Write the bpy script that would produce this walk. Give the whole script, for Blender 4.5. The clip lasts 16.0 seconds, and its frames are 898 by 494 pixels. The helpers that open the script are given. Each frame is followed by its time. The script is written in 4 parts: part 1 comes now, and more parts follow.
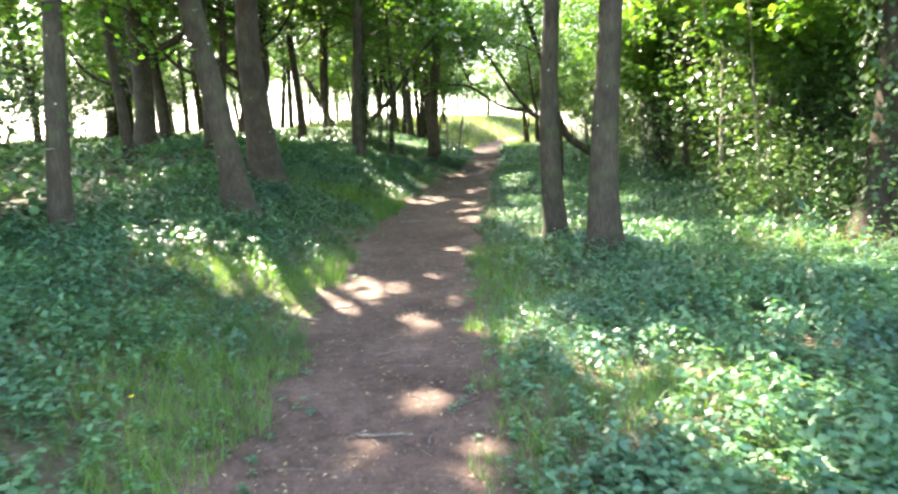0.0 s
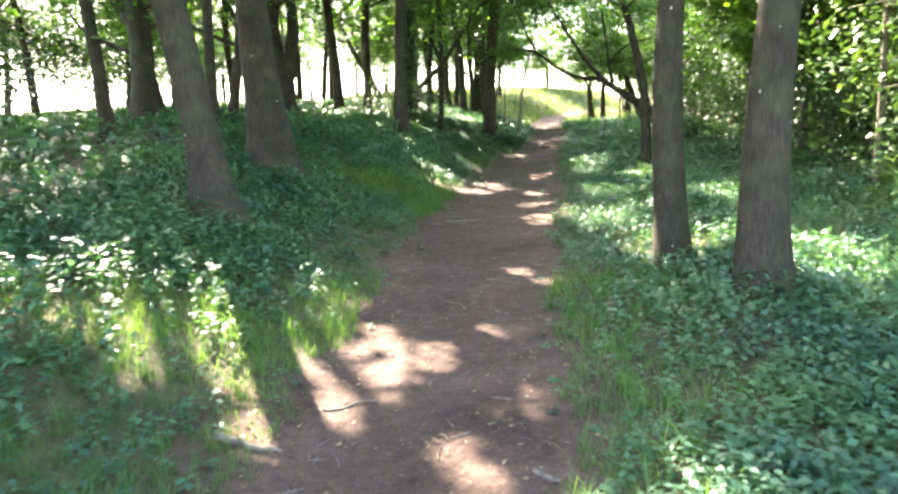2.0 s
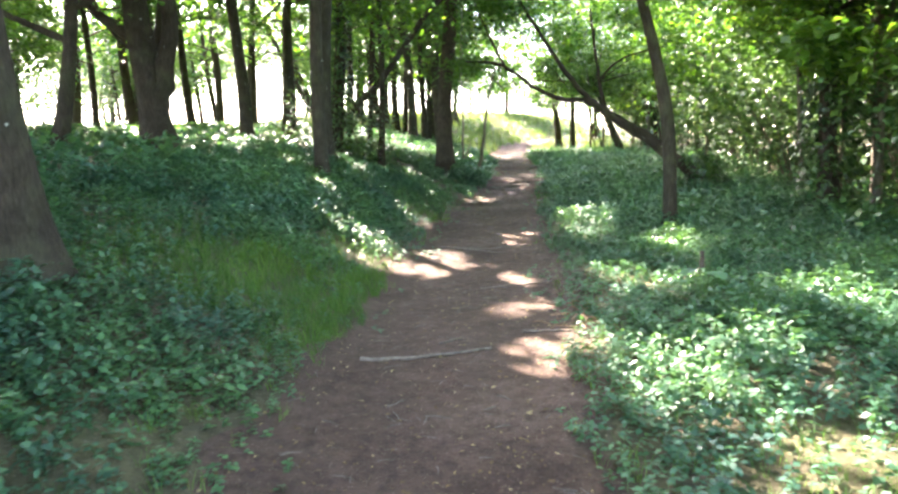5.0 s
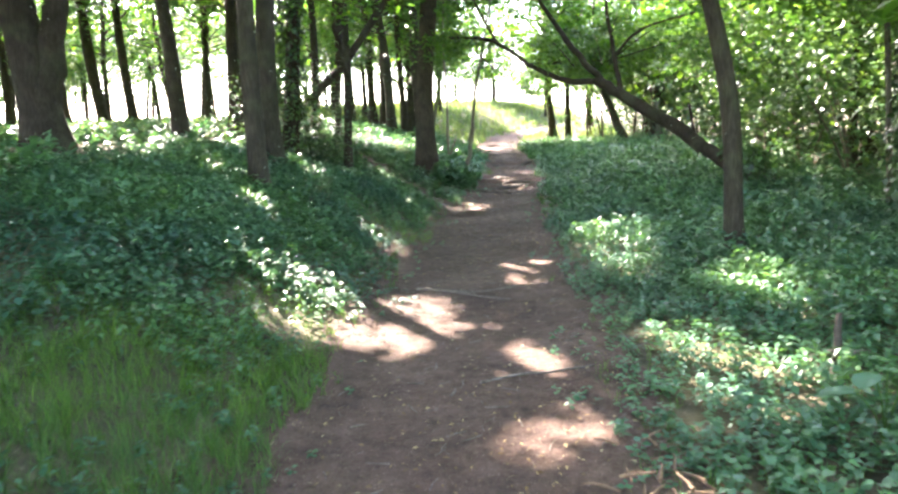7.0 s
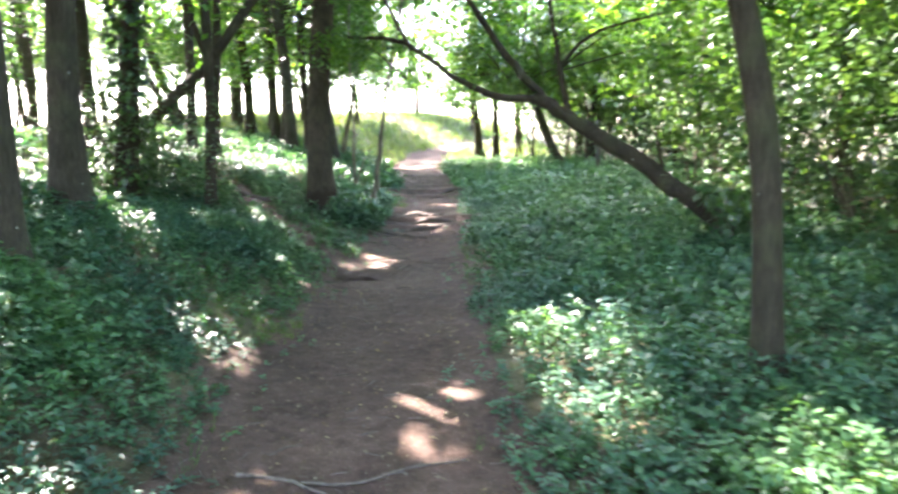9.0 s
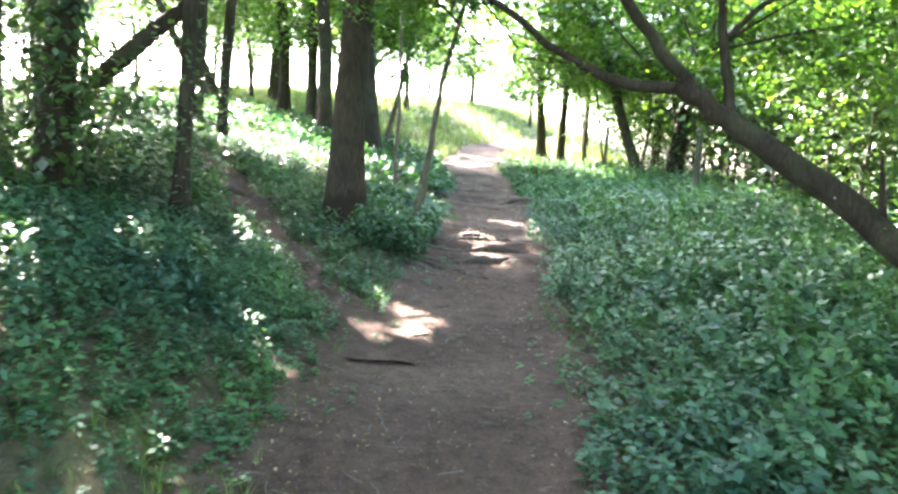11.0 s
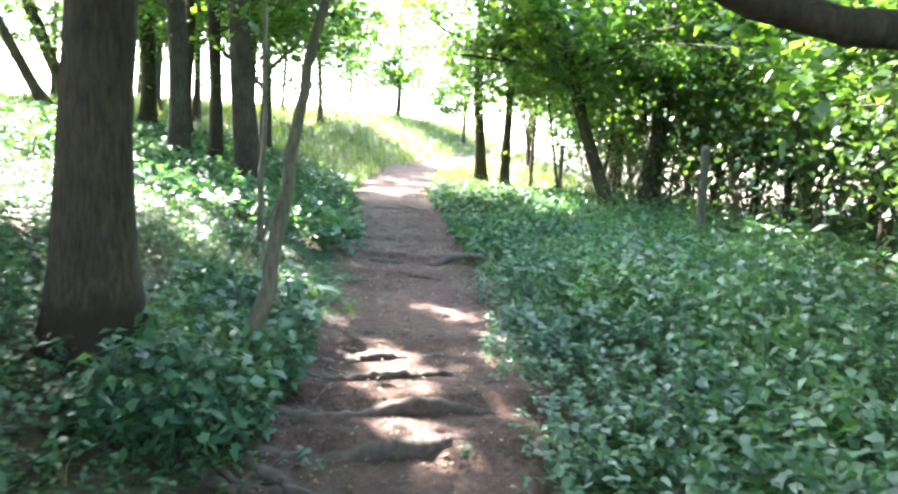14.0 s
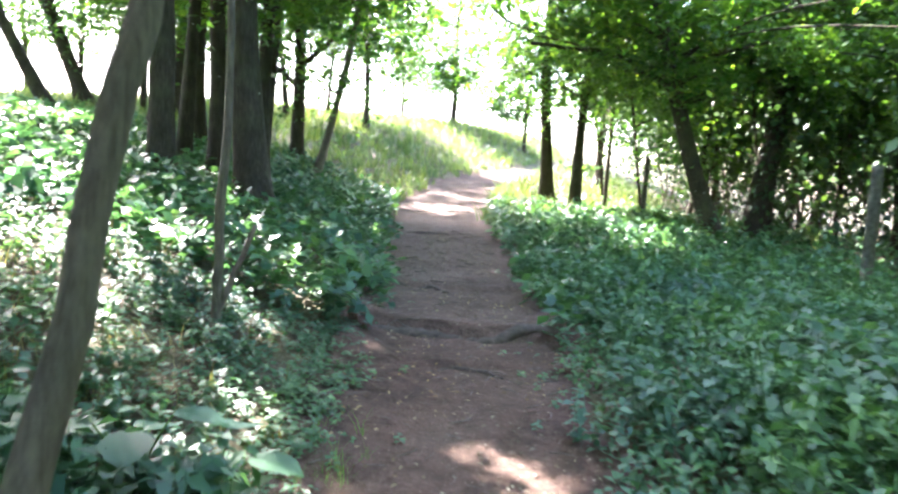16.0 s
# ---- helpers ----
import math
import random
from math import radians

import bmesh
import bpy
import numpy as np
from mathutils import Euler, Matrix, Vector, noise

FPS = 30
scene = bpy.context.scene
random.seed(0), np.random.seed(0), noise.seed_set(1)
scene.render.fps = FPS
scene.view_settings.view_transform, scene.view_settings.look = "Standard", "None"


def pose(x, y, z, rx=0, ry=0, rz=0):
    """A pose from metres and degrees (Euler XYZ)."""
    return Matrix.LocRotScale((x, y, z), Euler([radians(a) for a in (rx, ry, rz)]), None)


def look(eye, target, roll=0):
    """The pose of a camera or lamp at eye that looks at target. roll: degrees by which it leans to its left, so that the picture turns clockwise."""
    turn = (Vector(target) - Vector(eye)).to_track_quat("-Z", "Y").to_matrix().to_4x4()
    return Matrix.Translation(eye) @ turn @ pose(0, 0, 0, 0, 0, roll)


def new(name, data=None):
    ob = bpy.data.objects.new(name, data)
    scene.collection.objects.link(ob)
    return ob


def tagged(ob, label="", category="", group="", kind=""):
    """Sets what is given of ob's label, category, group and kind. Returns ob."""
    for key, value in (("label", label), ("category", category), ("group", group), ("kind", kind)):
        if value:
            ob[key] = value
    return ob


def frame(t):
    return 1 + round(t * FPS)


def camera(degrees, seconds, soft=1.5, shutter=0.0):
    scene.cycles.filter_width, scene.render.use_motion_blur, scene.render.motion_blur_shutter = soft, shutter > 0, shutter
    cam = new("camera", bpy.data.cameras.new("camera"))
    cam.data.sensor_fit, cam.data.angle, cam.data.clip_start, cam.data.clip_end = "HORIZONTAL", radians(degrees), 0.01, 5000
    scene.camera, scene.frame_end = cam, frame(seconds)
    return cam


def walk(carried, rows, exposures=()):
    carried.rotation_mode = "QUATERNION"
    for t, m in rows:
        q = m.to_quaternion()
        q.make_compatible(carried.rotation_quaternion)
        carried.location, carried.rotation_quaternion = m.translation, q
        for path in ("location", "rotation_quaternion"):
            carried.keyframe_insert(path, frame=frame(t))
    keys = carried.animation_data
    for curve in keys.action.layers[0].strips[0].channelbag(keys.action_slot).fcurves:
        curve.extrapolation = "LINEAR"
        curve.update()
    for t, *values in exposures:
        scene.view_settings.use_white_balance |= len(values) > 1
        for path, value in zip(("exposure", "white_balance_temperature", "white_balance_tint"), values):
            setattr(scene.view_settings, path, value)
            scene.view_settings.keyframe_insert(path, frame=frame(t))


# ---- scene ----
SKY, SUN = 0.15, 5.0
cam = camera(61.7, 16.0, 2.5, 0.3)
PATH = [
    (0, (0.056, -0.377, 1.239), (0.039, 1.612, 1.026), -3.4),
    (0.5, (0.057, 0.418, 1.246), (0.054, 2.407, 1.037), -3.6),
    (1, (0.074, 1.189, 1.234), (0.152, 3.171, 0.978), -3.1),
    (1.5, (-0.041, 1.941, 1.293), (-0.184, 3.918, 1.028), -4.3),
    (2, (-0.076, 2.654, 1.34), (-0.232, 4.63, 1.068), -2.9),
    (2.5, (-0.072, 3.43, 1.417), (-0.214, 5.404, 1.125), -2.5),
    (3, (-0.1, 4.232, 1.476), (-0.185, 6.209, 1.187), -1.3),
    (3.5, (-0.098, 5.03, 1.554), (-0.208, 7.006, 1.263), -1.7),
    (4, (-0.182, 5.838, 1.604), (-0.298, 7.823, 1.383), -1.1),
    (4.2, (-0.178, 6.154, 1.569), (-0.256, 8.141, 1.356), -0.8),
    (6.3, (-0.134, 8.976, 1.717), (-0.149, 10.964, 1.497), -3.0),
    (6.5, (-0.156, 9.26, 1.672), (-0.165, 11.249, 1.461), -3.1),
    (7, (-0.113, 10.038, 1.766), (-0.114, 12.023, 1.523), -3.4),
    (7.5, (-0.048, 10.685, 1.849), (0.117, 12.66, 1.576), -2.6),
    (8, (0.125, 11.436, 1.968), (0.382, 13.398, 1.68), -3.0),
    (8.5, (0.198, 12.164, 2.021), (0.545, 14.12, 1.785), -1.9),
    (9, (0.301, 12.94, 2.075), (0.497, 14.917, 1.846), -2.4),
    (9.2, (0.292, 13.243, 2.068), (0.367, 15.228, 1.834), -2.8),
    (11.3, (0.305, 16.409, 2.216), (0.408, 18.389, 1.956), 2.7),
    (11.5, (0.358, 16.598, 2.217), (0.467, 18.577, 1.951), 2.7),
    (12, (0.46, 17.265, 2.267), (0.734, 19.232, 2.03), 3.0),
    (12.5, (0.5, 18.118, 2.332), (0.673, 20.089, 2.043), 1.8),
    (13, (0.583, 18.881, 2.355), (0.847, 20.854, 2.16), 2.3),
    (13.5, (0.71, 19.596, 2.375), (0.996, 21.564, 2.162), 1.5),
    (14, (0.765, 20.333, 2.406), (1.039, 22.304, 2.201), 2.2),
    (14.5, (0.907, 20.953, 2.433), (1.176, 22.924, 2.228), 1.4),
    (15, (0.934, 21.666, 2.484), (1.094, 23.65, 2.291), 2.1),
    (15.5, (0.967, 22.253, 2.5), (1.181, 24.233, 2.318), 3.5),
    (16, (1.013, 23.019, 2.533), (1.145, 25.005, 2.341), 3.2),
]
walk(cam, [(t, look(eye, target, roll)) for t, eye, target, roll in PATH], ((0, 3.8, 6950, 12), (4, 4.05, 6750, 15), (7, 4.2, 6500, 18), (9, 4.35, 6250, 20), (12, 4.75, 6250, 16), (14, 4.5, 6100, 16), (16, 4.15, 5950, 18)))

# ---- world, sun ----
SUN_AZ = radians(-31)      # the sun stands ahead, to the west of the walk
SUN_EL = radians(41)
world = bpy.data.worlds.new("world")
scene.world = world
world.use_nodes = True
wn = world.node_tree.nodes
sky = wn.new("ShaderNodeTexSky")
sky.sky_type = "NISHITA"
sky.sun_disc = False
sky.sun_elevation = SUN_EL
sky.sun_rotation = SUN_AZ
sky.air_density, sky.dust_density = 1.0, 2.5
wn["Background"].inputs["Strength"].default_value = SKY
world.node_tree.links.new(sky.outputs[0], wn["Background"].inputs["Color"])
sun_data = bpy.data.lights.new("sun", "SUN")
sun_data.energy, sun_data.angle, sun_data.color = SUN, radians(0.6), (1.0, 0.93, 0.8)
sun = new("sun", sun_data)
sun_to = Vector((math.sin(SUN_AZ) * math.cos(SUN_EL), math.cos(SUN_AZ) * math.cos(SUN_EL), math.sin(SUN_EL)))
sun.matrix_world = look(sun_to * 60, (0, 0, 0))


# ---- materials ----
def material(name):
    m = bpy.data.materials.new(name)
    m.use_nodes = True
    return m, m.node_tree.nodes, m.node_tree.links


def ramp(nodes, links, src, stops):
    r = nodes.new("ShaderNodeValToRGB")
    e = r.color_ramp.elements
    while len(e) < len(stops):
        e.new(0.5)
    for k, (p, c) in zip(e, stops):
        k.position, k.color = p, (*c, 1)
    links.new(src, r.inputs[0])
    return r.outputs[0]


def tex_noise(nodes, links, vec, scale, detail=4, rough=0.55):
    n = nodes.new("ShaderNodeTexNoise")
    n.inputs["Scale"].default_value, n.inputs["Detail"].default_value, n.inputs["Roughness"].default_value = scale, detail, rough
    links.new(vec, n.inputs["Vector"])
    return n.outputs["Fac"]


def mix_colour(nodes, links, fac, a, b, how="MIX"):
    n = nodes.new("ShaderNodeMix")
    n.data_type, n.blend_type = "RGBA", how
    for sock, v in ((n.inputs[0], fac), (n.inputs[6], a), (n.inputs[7], b)):
        if isinstance(v, (int, float)):
            sock.default_value = v
        elif isinstance(v, tuple):
            sock.default_value = (*v, 1)
        else:
            links.new(v, sock)
    return n.outputs[2]


def bump(nodes, links, height, strength, distance, bsdf):
    b = nodes.new("ShaderNodeBump")
    b.inputs["Strength"].default_value, b.inputs["Distance"].default_value = strength, distance
    links.new(height, b.inputs["Height"])
    links.new(b.outputs[0], bsdf.inputs["Normal"])


def leaf_material(name, dark, mid, light, through_light=0.35, rough=0.42, spec=0.5):
    """Leaf: a glossy skin over a body that lets light through; each leaf has its own shade."""
    m, nodes, links = material(name)
    bsdf, out = nodes["Principled BSDF"], nodes["Material Output"]
    geo = nodes.new("ShaderNodeNewGeometry")
    col = ramp(nodes, links, geo.outputs["Random Per Island"], [(0.0, dark), (0.55, mid), (1.0, light)])
    patch = tex_noise(nodes, links, geo.outputs["Position"], 0.9, 3)
    tint = ramp(nodes, links, patch, [(0.32, (0.68, 0.78, 0.92)), (0.68, (1.35, 1.25, 0.8))])
    col = mix_colour(nodes, links, 1.0, col, tint, "MULTIPLY")
    links.new(col, bsdf.inputs["Base Color"])
    bsdf.inputs["Roughness"].default_value = rough
    bsdf.inputs["Specular IOR Level"].default_value = spec
    tr = nodes.new("ShaderNodeBsdfTranslucent")
    warm = mix_colour(nodes, links, 1.0, col, (1.6, 1.55, 0.65), "MULTIPLY")
    links.new(warm, tr.inputs["Color"])
    mx = nodes.new("ShaderNodeMixShader")
    mx.inputs[0].default_value = through_light
    links.new(bsdf.outputs[0], mx.inputs[1])
    links.new(tr.outputs[0], mx.inputs[2])
    links.new(mx.outputs[0], out.inputs["Surface"])
    return m


def bark_material(name, dark, light, moss=0.5, flecks=0.5, ridge=1.0, rot=0.0):
    m, nodes, links = material(name)
    bsdf = nodes["Principled BSDF"]
    co = nodes.new("ShaderNodeTexCoord")
    mp = nodes.new("ShaderNodeMapping")
    mp.inputs["Scale"].default_value = (1, 1, 0.16)
    links.new(co.outputs["Object"], mp.inputs["Vector"])
    ridges = tex_noise(nodes, links, mp.outputs[0], 55, 6, 0.72)
    blotch = tex_noise(nodes, links, co.outputs["Object"], 4.5, 4)
    col = ramp(nodes, links, ridges, [(0.3, dark), (0.7, light)])
    tone = ramp(nodes, links, blotch, [(0.3, (0.65, 0.66, 0.62)), (0.7, (1.25, 1.2, 1.15))])
    col = mix_colour(nodes, links, 1.0, col, tone, "MULTIPLY")
    # green algae in patches
    alg = ramp(nodes, links, tex_noise(nodes, links, co.outputs["Object"], 2.3, 5), [(0.5, (0, 0, 0)), (0.75, (moss, moss, moss))])
    col = mix_colour(nodes, links, alg, col, (0.085, 0.10, 0.045))
    if rot:
        # rotten dark foot with a ragged upper edge
        xyz = nodes.new("ShaderNodeSeparateXYZ")
        links.new(co.outputs["Object"], xyz.inputs[0])
        wob = nodes.new("ShaderNodeMath")
        wob.operation = "MULTIPLY_ADD"
        wob.inputs[1].default_value = 0.5
        links.new(blotch, wob.inputs[0])
        links.new(xyz.outputs[2], wob.inputs[2])
        edge = ramp(nodes, links, wob.outputs[0], [(rot + 0.2, (0.85, 0.85, 0.85)), (rot + 0.3, (0, 0, 0))])
        col = mix_colour(nodes, links, edge, col, (0.04, 0.027, 0.02))
    # pale lichen flecks
    vo = nodes.new("ShaderNodeTexVoronoi")
    vo.inputs["Scale"].default_value = 9
    links.new(co.outputs["Object"], vo.inputs["Vector"])
    sep = nodes.new("ShaderNodeSeparateColor")
    links.new(vo.outputs["Color"], sep.inputs[0])
    # flecks of uneven size with frayed edges
    fray = nodes.new("ShaderNodeMath")
    fray.operation = "MULTIPLY_ADD"
    fray.inputs[1].default_value = 0.16
    links.new(tex_noise(nodes, links, co.outputs["Object"], 38, 3), fray.inputs[0])
    links.new(vo.outputs["Distance"], fray.inputs[2])
    shrink = nodes.new("ShaderNodeMath")
    shrink.operation = "MULTIPLY_ADD"
    shrink.inputs[1].default_value = 0.1
    links.new(sep.outputs[1], shrink.inputs[0])
    links.new(fray.outputs[0], shrink.inputs[2])
    near = ramp(nodes, links, shrink.outputs[0], [(0.15, (0.9, 0.9, 0.9)), (0.21, (0, 0, 0))])
    gate = ramp(nodes, links, sep.outputs[0], [(1 - flecks - 0.01, (0, 0, 0)), (1 - flecks, (1, 1, 1))])
    fl = mix_colour(nodes, links, 1.0, near, gate, "MULTIPLY")
    col = mix_colour(nodes, links, fl, col, (0.55, 0.56, 0.5))
    links.new(col, bsdf.inputs["Base Color"])
    bsdf.inputs["Roughness"].default_value = 0.9
    bsdf.inputs["Specular IOR Level"].default_value = 0.2
    bump(nodes, links, ridges, 0.7 * ridge, 0.02, bsdf)
    return m


def soil_material(name, dark, mid, light, grit):
    m, nodes, links = material(name)
    bsdf = nodes["Principled BSDF"]
    geo = nodes.new("ShaderNodeNewGeometry")
    big = tex_noise(nodes, links, geo.outputs["Position"], 1.4, 5)
    fine = tex_noise(nodes, links, geo.outputs["Position"], 45, 6, 0.7)
    col = ramp(nodes, links, big, [(0.3, dark), (0.5, mid), (0.72, light)])
    gr = ramp(nodes, links, fine, [(0.3, (0.6, 0.58, 0.56)), (0.55, (1, 1, 1)), (0.8, (1.35, 1.3, 1.25))])
    col = mix_colour(nodes, links, 1.0, col, gr, "MULTIPLY")
    vo = nodes.new("ShaderNodeTexVoronoi")
    vo.inputs["Scale"].default_value = grit
    links.new(geo.outputs["Position"], vo.inputs["Vector"])
    sep = nodes.new("ShaderNodeSeparateColor")
    links.new(vo.outputs["Color"], sep.inputs[0])
    bits = ramp(nodes, links, sep.outputs[0], [(0.84, (0, 0, 0)), (0.87, (1, 1, 1))])
    shape = ramp(nodes, links, vo.outputs["Distance"], [(0.2, (0.55, 0.55, 0.55)), (0.34, (0, 0, 0))])
    bits = mix_colour(nodes, links, 1.0, bits, shape, "MULTIPLY")
    col = mix_colour(nodes, links, bits, col, (0.34, 0.27, 0.2))
    links.new(col, bsdf.inputs["Base Color"])
    bsdf.inputs["Roughness"].default_value = 0.92
    bsdf.inputs["Specular IOR Level"].default_value = 0.25
    lumps = tex_noise(nodes, links, geo.outputs["Position"], 11, 5, 0.6)
    worn = ramp(nodes, links, lumps, [(0.35, (0.72, 0.7, 0.68)), (0.6, (1.12, 1.1, 1.08))])
    links.new(mix_colour(nodes, links, 1.0, col, worn, "MULTIPLY"), bsdf.inputs["Base Color"])
    rough = nodes.new("ShaderNodeMath")
    rough.operation = "MULTIPLY_ADD"
    rough.inputs[1].default_value = 2.0
    links.new(lumps, rough.inputs[0])
    links.new(fine, rough.inputs[2])
    bump(nodes, links, rough.outputs[0], 0.9, 0.022, bsdf)
    return m


def wood_material(name, dark, light):
    m, nodes, links = material(name)
    bsdf = nodes["Principled BSDF"]
    co = nodes.new("ShaderNodeTexCoord")
    n = tex_noise(nodes, links, co.outputs["Object"], 22, 5)
    links.new(ramp(nodes, links, n, [(0.3, dark), (0.7, light)]), bsdf.inputs["Base Color"])
    bsdf.inputs["Roughness"].default_value = 0.85
    bump(nodes, links, n, 0.5, 0.01, bsdf)
    return m


M_PATH = soil_material("trodden_earth", (0.076, 0.045, 0.035), (0.112, 0.069, 0.054), (0.16, 0.102, 0.08), 70)
M_SOIL = soil_material("woodland_soil", (0.06, 0.05, 0.032), (0.10, 0.085, 0.05), (0.13, 0.12, 0.06), 45)
M_BARK = bark_material("bark_grey_brown", (0.027, 0.022, 0.016), (0.086, 0.07, 0.051), 0.55, 0.35)
M_BARK_OLD = bark_material("bark_furrowed", (0.026, 0.02, 0.015), (0.084, 0.065, 0.048), 0.5, 0.25, 1.4)
M_BARK_FOOT = bark_material("bark_rotten_foot", (0.036, 0.028, 0.021), (0.115, 0.09, 0.069), 0.35, 0.3, 1.5, 0.36)
M_BARK_THIN = bark_material("bark_thin", (0.085, 0.074, 0.06), (0.23, 0.2, 0.16), 0.3, 0.1, 0.6)
M_DEAD = wood_material("dead_wood", (0.075, 0.056, 0.043), (0.21, 0.165, 0.13))
M_ROOT = wood_material("root_skin", (0.04, 0.027, 0.021), (0.115, 0.08, 0.062))
M_POST = wood_material("weathered_post", (0.05, 0.048, 0.034), (0.13, 0.12, 0.09))
M_CROWN = leaf_material("tree_leaf", (0.035, 0.095, 0.02), (0.065, 0.155, 0.03), (0.12, 0.21, 0.04), 0.45)
M_SHRUB = leaf_material("shrub_leaf", (0.032, 0.076, 0.032), (0.056, 0.12, 0.045), (0.1, 0.175, 0.062), 0.2)
M_HERB = leaf_material("herb_leaf", (0.038, 0.098, 0.063), (0.062, 0.15, 0.093), (0.092, 0.195, 0.108), 0.33, 0.48, 0.42)
M_IVY = leaf_material("ivy_leaf", (0.02, 0.05, 0.015), (0.035, 0.08, 0.02), (0.06, 0.12, 0.03), 0.15, 0.35, 0.6)
M_GRASS = leaf_material("grass_blade", (0.045, 0.11, 0.03), (0.08, 0.17, 0.045), (0.13, 0.23, 0.065), 0.4, 0.5, 0.4)
M_MEADOW = leaf_material("meadow_grass", (0.085, 0.15, 0.055), (0.135, 0.205, 0.085), (0.22, 0.27, 0.13), 0.3, 0.5, 0.4)
M_LITTER = leaf_material("dry_leaf", (0.07, 0.043, 0.026), (0.15, 0.1, 0.062), (0.34, 0.27, 0.19), 0.15, 0.7, 0.3)
M_STRAW = leaf_material("dry_grass", (0.12, 0.12, 0.06), (0.2, 0.19, 0.1), (0.3, 0.28, 0.17), 0.25, 0.6, 0.3)
M_FLOWER = leaf_material("buttercup_petal", (0.7, 0.5, 0.02), (0.8, 0.6, 0.03), (0.85, 0.7, 0.05), 0.2)

# ---- the lie of the land ----
rng = np.random.default_rng(7)
ALONG = (-20, -10, 0, 5.5, 9.2, 17, 24.0, 25, 28, 33, 38, 45, 55, 60, 80, 200)
RISE = (-.75, -.48, -.17, .01, .17, .66, 1.12, 1.24, 1.42, 1.66, 1.95, 2.65, 3.4, 3.5, 2.8, 1.0)
BEND_Y = (-10, 2, 5, 7, 9, 11, 12.5, 14.5, 16.3, 18, 20.4, 23.8, 26.8, 30, 34, 37, 41, 46, 60)
BEND_X = (-.3, -.38, -.48, -.5, -.45, -.38, -.28, -.05, .08, .2, .53, 1.0, 1.42, 1.6, 1.58, 1.7, 2.5, 4.4, 12.0)
HALF_Y = (-5, 2.5, 4, 6, 10, 14, 18, 20.4, 23.8, 26.8, 30, 34, 37, 45)
HALF_W = (.57, .57, .62, .74, .75, .8, .75, .68, .5, .5, .6, .69, .85, .8)


def smooth_curve(y, ys, vs):
    acc = 0
    for o in (-1.2, -0.6, 0, 0.6, 1.2):
        acc = acc + np.interp(np.asarray(y, float) + o, ys, vs)
    return acc / 5


def waves(x, y, seed=0.0):
    return (np.sin(1.7 * x + 0.9 * y + seed) + np.sin(-0.8 * x + 2.1 * y + 2.3 * seed + 1)
            + 0.6 * np.sin(3.9 * x - 2.7 * y + 1.3 * seed) + 0.5 * np.sin(5.3 * x + 4.7 * y + seed * 3.1)) / 3.1


def path_x(y):
    return smooth_curve(y, BEND_Y, BEND_X)


def path_half(y):
    return smooth_curve(y, HALF_Y, HALF_W)


def land(x, y):
    """Height of the ground without its small unevenness."""
    x, y = np.asarray(x, float), np.asarray(y, float)
    d = path_x(y) - x
    left = np.maximum(0, d - path_half(y) + 0.12)
    z = smooth_curve(y, ALONG, RISE)
    z = z + 1.25 * (0.7 + 0.3 * np.clip((y - 6) / 8, 0, 1)) * (1 - np.exp(-(left / (2.0 + 1.0 * np.clip((y - 20) / 2, 0, 1))) ** 1.5)) + 0.02 * np.clip(d - 4, 0, 9)
    right = np.maximum(0, -d)
    z = z - 0.02 * np.minimum(right, 20)
    z = z - np.minimum(1.5, 0.12 * np.maximum(0, right - 2)) * np.clip((y - 36) / 4, 0, 1)
    return z


def ground(x, y):
    e = np.abs(np.asarray(x, float) - path_x(y)) - path_half(y)
    rough = np.clip(e + 0.2, 0, 1)
    return land(x, y) + rough * (0.035 * waves(x * 1.3, y * 1.3, 2.0) + 0.05 * waves(x * 0.4, y * 0.4, 5.0))


def gz(x, y):
    return float(ground(x, y))


def beyond_edge(x, y):
    """Metres from the trodden edge outwards; below 0 on the path."""
    return np.abs(x - path_x(y)) - path_half(y) + 0.13 * waves(x * 2.2, y * 2.2, 9.0)


# ---- ground spots kept sunlit (x, y, radius): canopy leaves shading them are left out ----
LIT_START = (
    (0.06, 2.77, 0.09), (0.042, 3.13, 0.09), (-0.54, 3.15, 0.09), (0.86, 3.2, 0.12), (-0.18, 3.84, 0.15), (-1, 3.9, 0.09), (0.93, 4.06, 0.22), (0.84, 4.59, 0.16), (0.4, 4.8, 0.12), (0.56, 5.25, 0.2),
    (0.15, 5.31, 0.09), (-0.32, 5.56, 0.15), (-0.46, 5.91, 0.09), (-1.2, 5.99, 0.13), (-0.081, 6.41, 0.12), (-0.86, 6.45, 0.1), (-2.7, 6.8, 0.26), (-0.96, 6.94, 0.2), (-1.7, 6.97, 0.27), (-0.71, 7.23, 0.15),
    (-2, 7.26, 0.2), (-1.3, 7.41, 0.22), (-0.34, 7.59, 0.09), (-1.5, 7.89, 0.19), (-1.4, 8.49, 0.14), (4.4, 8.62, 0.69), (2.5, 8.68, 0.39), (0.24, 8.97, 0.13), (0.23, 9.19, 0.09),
)
